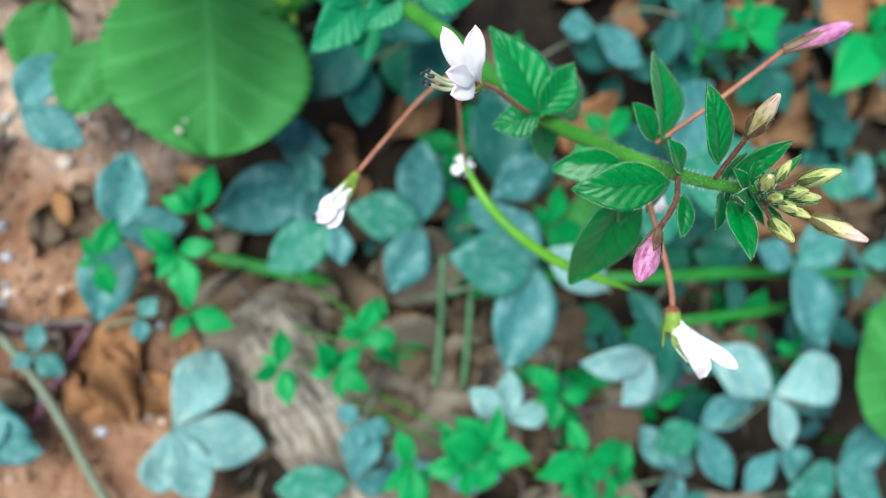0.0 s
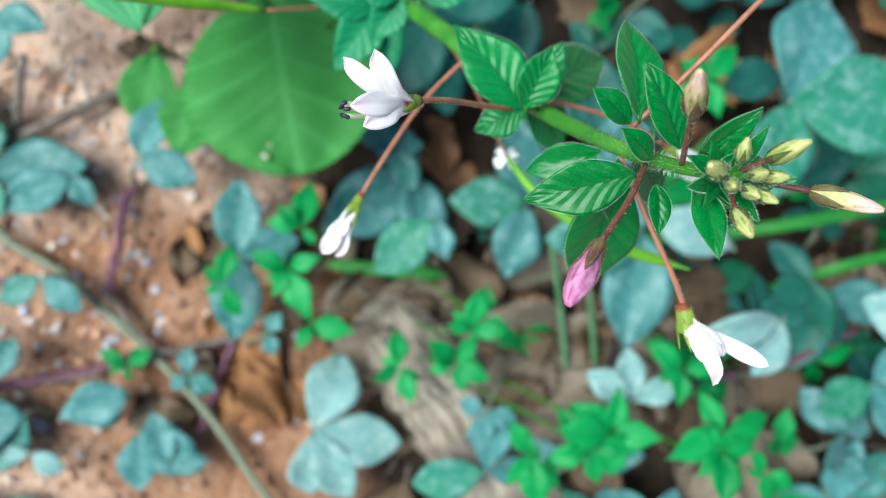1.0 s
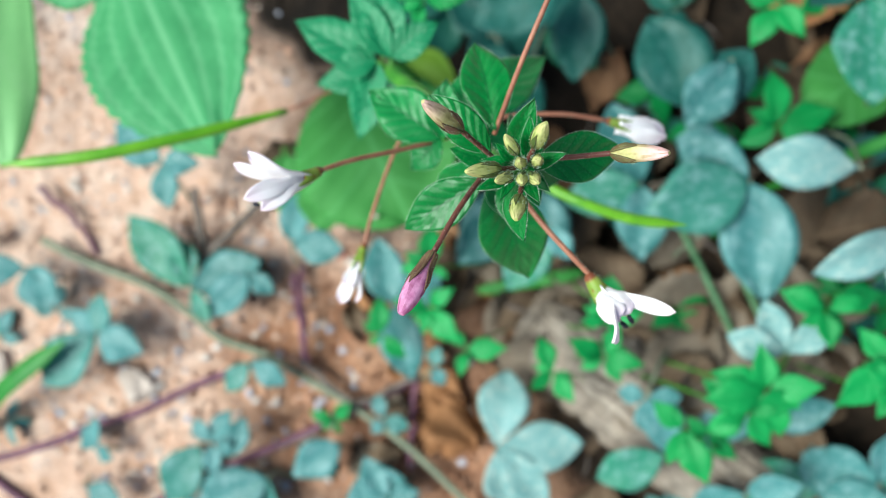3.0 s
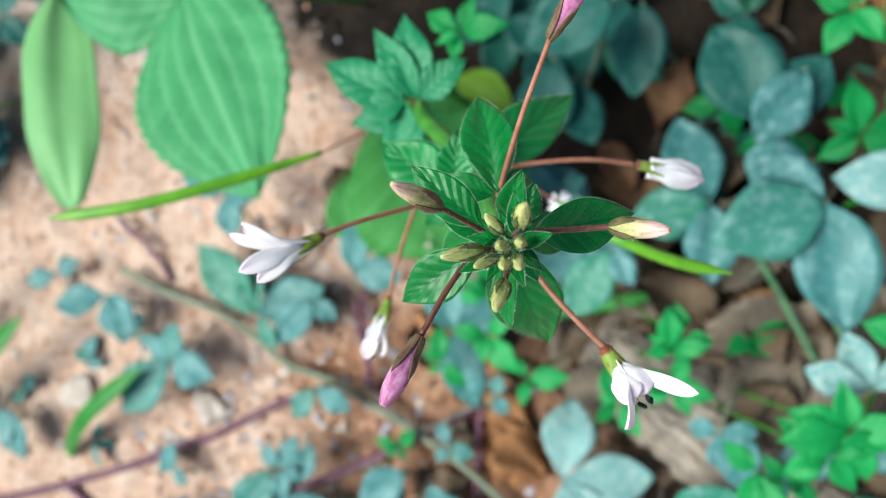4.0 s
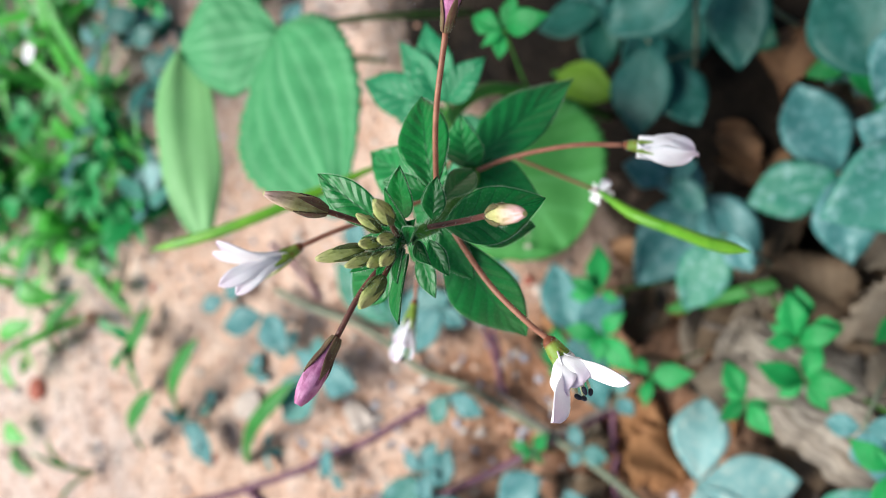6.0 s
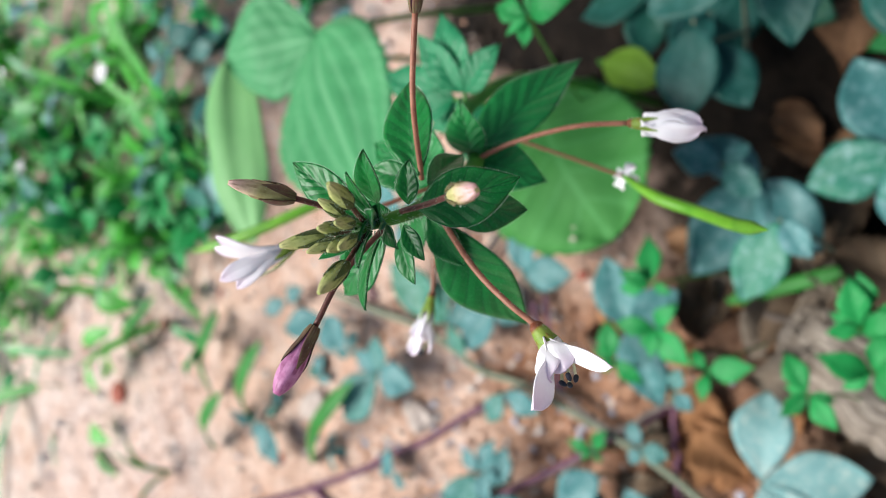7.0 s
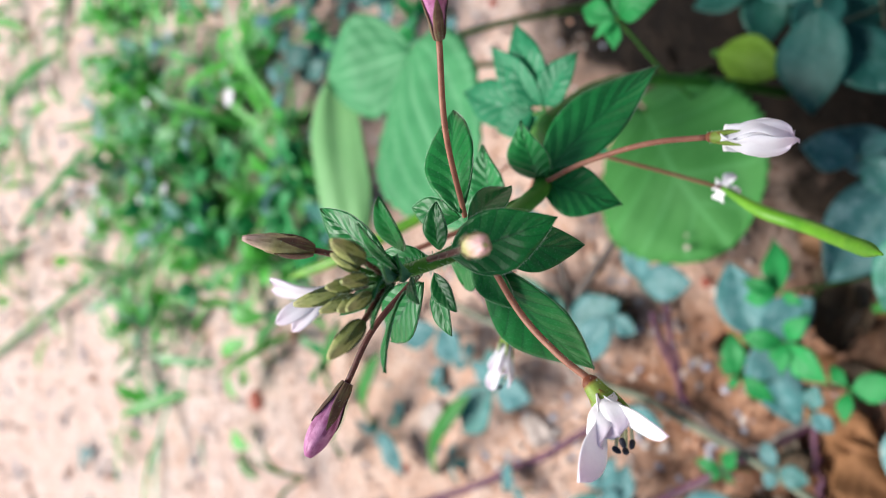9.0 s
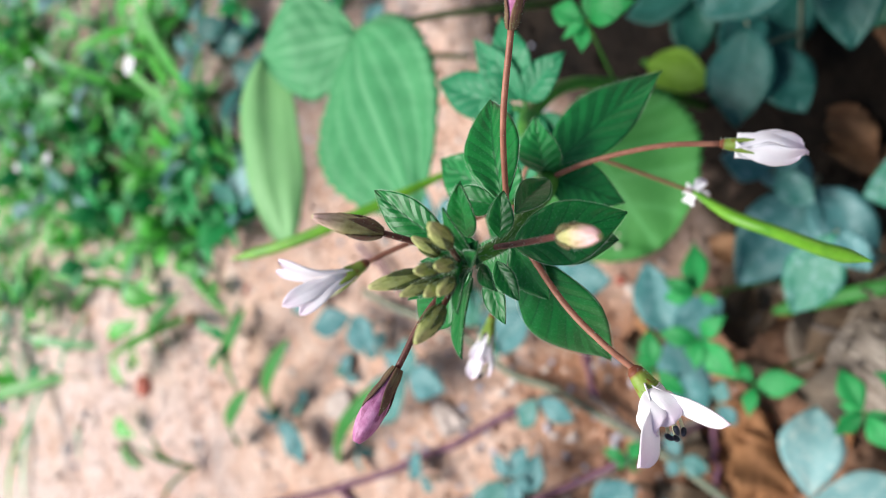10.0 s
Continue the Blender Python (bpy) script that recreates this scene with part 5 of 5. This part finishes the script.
def dead_leaf(x, y, heading, size=1.0, lift=3.0, which=None):
    k = which if which is not None else random.randrange(7)
    a = radians(heading)
    base = mm(x, y, rest(x, y) + lift)
    d = Vector((math.cos(a), math.sin(a), random.uniform(-0.1, 0.15)))
    m = along(base, base + d, (random.gauss(0, 0.25), random.gauss(0, 0.25), 1)) @ Matrix.Scale(size, 4)
    root = thing("dead_leaf", base, DRY_LABELS[0 if k < 7 else 1 if k < 9 else 2 if k < 12 else 3], "dead leaf", "dead leaves")
    shared("blade", DRY_MESHES[k], None, root, "", m)
    shared("leaf_stalk", DRY_STALK, None, root, "", m)
    return root


dead_leaf(16, -86, 12, 0.8, 4, 7)
dead_leaf(30, -74, 200, 0.65, 5, 8)
dead_leaf(48, -6, 40, 0.9, 12, 1)
dead_leaf(26, 44, 20, 1.1, 8, 2)
dead_leaf(-20, -14, 70, 0.9, 5, 3)
dead_leaf(20, -4, 60, 0.9, 6, 4)
for x, y, h in ((8, -30, 30), (20, -2, 80), (2, -8, 150), (30, 8, 200), (-12, 20, 20), (45, 30, 60), (70, -40, 140)):
    dead_leaf(x, y, h, 0.8, 5, int(x) % 7)
for x, y, h, s, w in ((32, -9, 75, 1.3, 9), (49, 21, 100, 1, 10), (8, -33, 60, 0.9, 11), (19, 2, 20, 0.7, 9), (37, -37, 150, 0.8, 10), (63, -1, 30, 0.8, 11), (-12, -50, 110, 0.7, 10)):
    dead_leaf(x, y, h, s, 7, w)
for k in range(100):
    x, y = random.uniform(-150, 170), random.uniform(-40, 340)
    if x < -70 or (x < -30 and (y < 0 or random.random() < 0.6)):
        continue
    dead_leaf(x, y, random.uniform(0, 360), random.uniform(0.5, 1.15), random.uniform(1, 6))
for k in range(15):
    dead_leaf(random.uniform(-62, 25), random.uniform(-58, 40), random.uniform(0, 360), random.uniform(0.4, 0.85), random.uniform(2, 5), random.choice((12, 13, 14, 15, 9)))
for k in range(18):
    dead_leaf(random.uniform(-30, 50), random.uniform(-115, -45), random.uniform(0, 360), random.uniform(0.3, 0.65), 1.5, random.choice((7, 8, 8, 9)))
for k in range(16):
    dead_leaf(random.uniform(-120, 40), random.uniform(-130, -30), random.uniform(0, 360), random.uniform(0.25, 0.5), 1.5)


for k in range(34):
    dead_leaf(random.uniform(-130, 10), random.uniform(140, 360), random.uniform(0, 360), random.uniform(0.8, 1.5), random.uniform(2, 9), random.choice((7, 8, 12, 13, 14, 15)))


for k in range(18):
    x0, y0 = ((70, 50), (0, -30))[k % 2]
    dead_leaf(x0 + random.uniform(0, 75), y0 + random.uniform(0, 110), random.uniform(0, 360), random.uniform(0.7, 1.3), random.uniform(2, 8), random.choice((9, 10, 11)))


# ---- stones and grit ----
def stone_mesh(size, seed):
    bm = bmesh.new()
    bmesh.ops.create_icosphere(bm, subdivisions=2, radius=size * MM)
    for v in bm.verts:
        v.co *= 1 + 0.6 * noise.noise(v.co / (size * MM) * 0.9 + Vector((seed, 0, 0)))
        v.co.z *= 0.6
    for f in bm.faces:
        f.smooth = False
    me = bpy.data.meshes.new("stone")
    bm.to_mesh(me)
    bm.free()
    return me


def stone(x, y, size, material, label):
    me = stone_mesh(size, x * 0.37 + y)
    ob = shared("stone", me, material, None, "", pose(x * MM, y * MM, rise(x * MM, y * MM) + size * MM * 0.2, 0, 0, x * 7))
    tagged(ob, label, "stone", "stones")


stone(-220, -459, 9, RED_STONE, "small brick-red stone on pale soil")
stone(-99, -272, 10, STONE, "pale stone on the orange soil")
stone(-52, -204, 9, STONE, "pale flat stone on the orange soil")
for k in range(60):
    stone(random.uniform(-330, 40), random.uniform(-480, -70), random.uniform(1.2, 3.6), random.choice((STONE, STONE, RED_STONE)), "small gritty stone on the orange soil")


def crumbs(name, spots, material, label):
    """Countless crumbs in one mesh: x, y and size in millimetres."""
    base = bmesh.new()
    bmesh.ops.create_icosphere(base, subdivisions=1, radius=1.0)
    vs = [v.co.copy() for v in base.verts]
    fs = [[v.index for v in f.verts] for f in base.faces]
    base.free()
    verts, faces = [], []
    for x, y, s in spots:
        c = Vector((x, y, rest(x, y) + s * 0.2))
        tilt = Euler((random.uniform(0, 3), random.uniform(0, 3), random.uniform(0, 3))).to_matrix()
        i0 = len(verts)
        for v in vs:
            verts.append((c + tilt @ Vector((v.x, v.y * random.uniform(0.6, 1), v.z * 0.6)) * s) * MM)
        faces += [[i0 + i for i in f] for f in fs]
    me = bpy.data.meshes.new(name)
    me.from_pydata(verts, [], faces)
    tagged(shared(name, me, material), label, "soil", kind="stuff")


def size():
    return random.choice((0.5, 0.7, 1.0, 1.0, 1.6, 2.4)) * random.uniform(0.7, 1.2)


soil_spots = [(random.uniform(-420, 80), random.uniform(-560, -40), size()) for k in range(4500)] + [(random.uniform(-120, 60), random.uniform(-200, -30), size()) for k in range(2000)]
crumbs("grit", soil_spots, SOIL, "loose crumbs of orange soil")
gravel_spots = [(random.uniform(-330, 60), random.uniform(-420, -60), size() * 0.9) for k in range(2600)] + [(random.uniform(-110, 30), random.uniform(-260, -110), size() * 1.1) for k in range(700)] + [(random.uniform(-1300, -200), random.uniform(-1500, -300), size() * 3.0) for k in range(2200)]
crumbs("gravel", gravel_spots, PEBBLES, "loose cream, grey and rust-red grit on the soil")
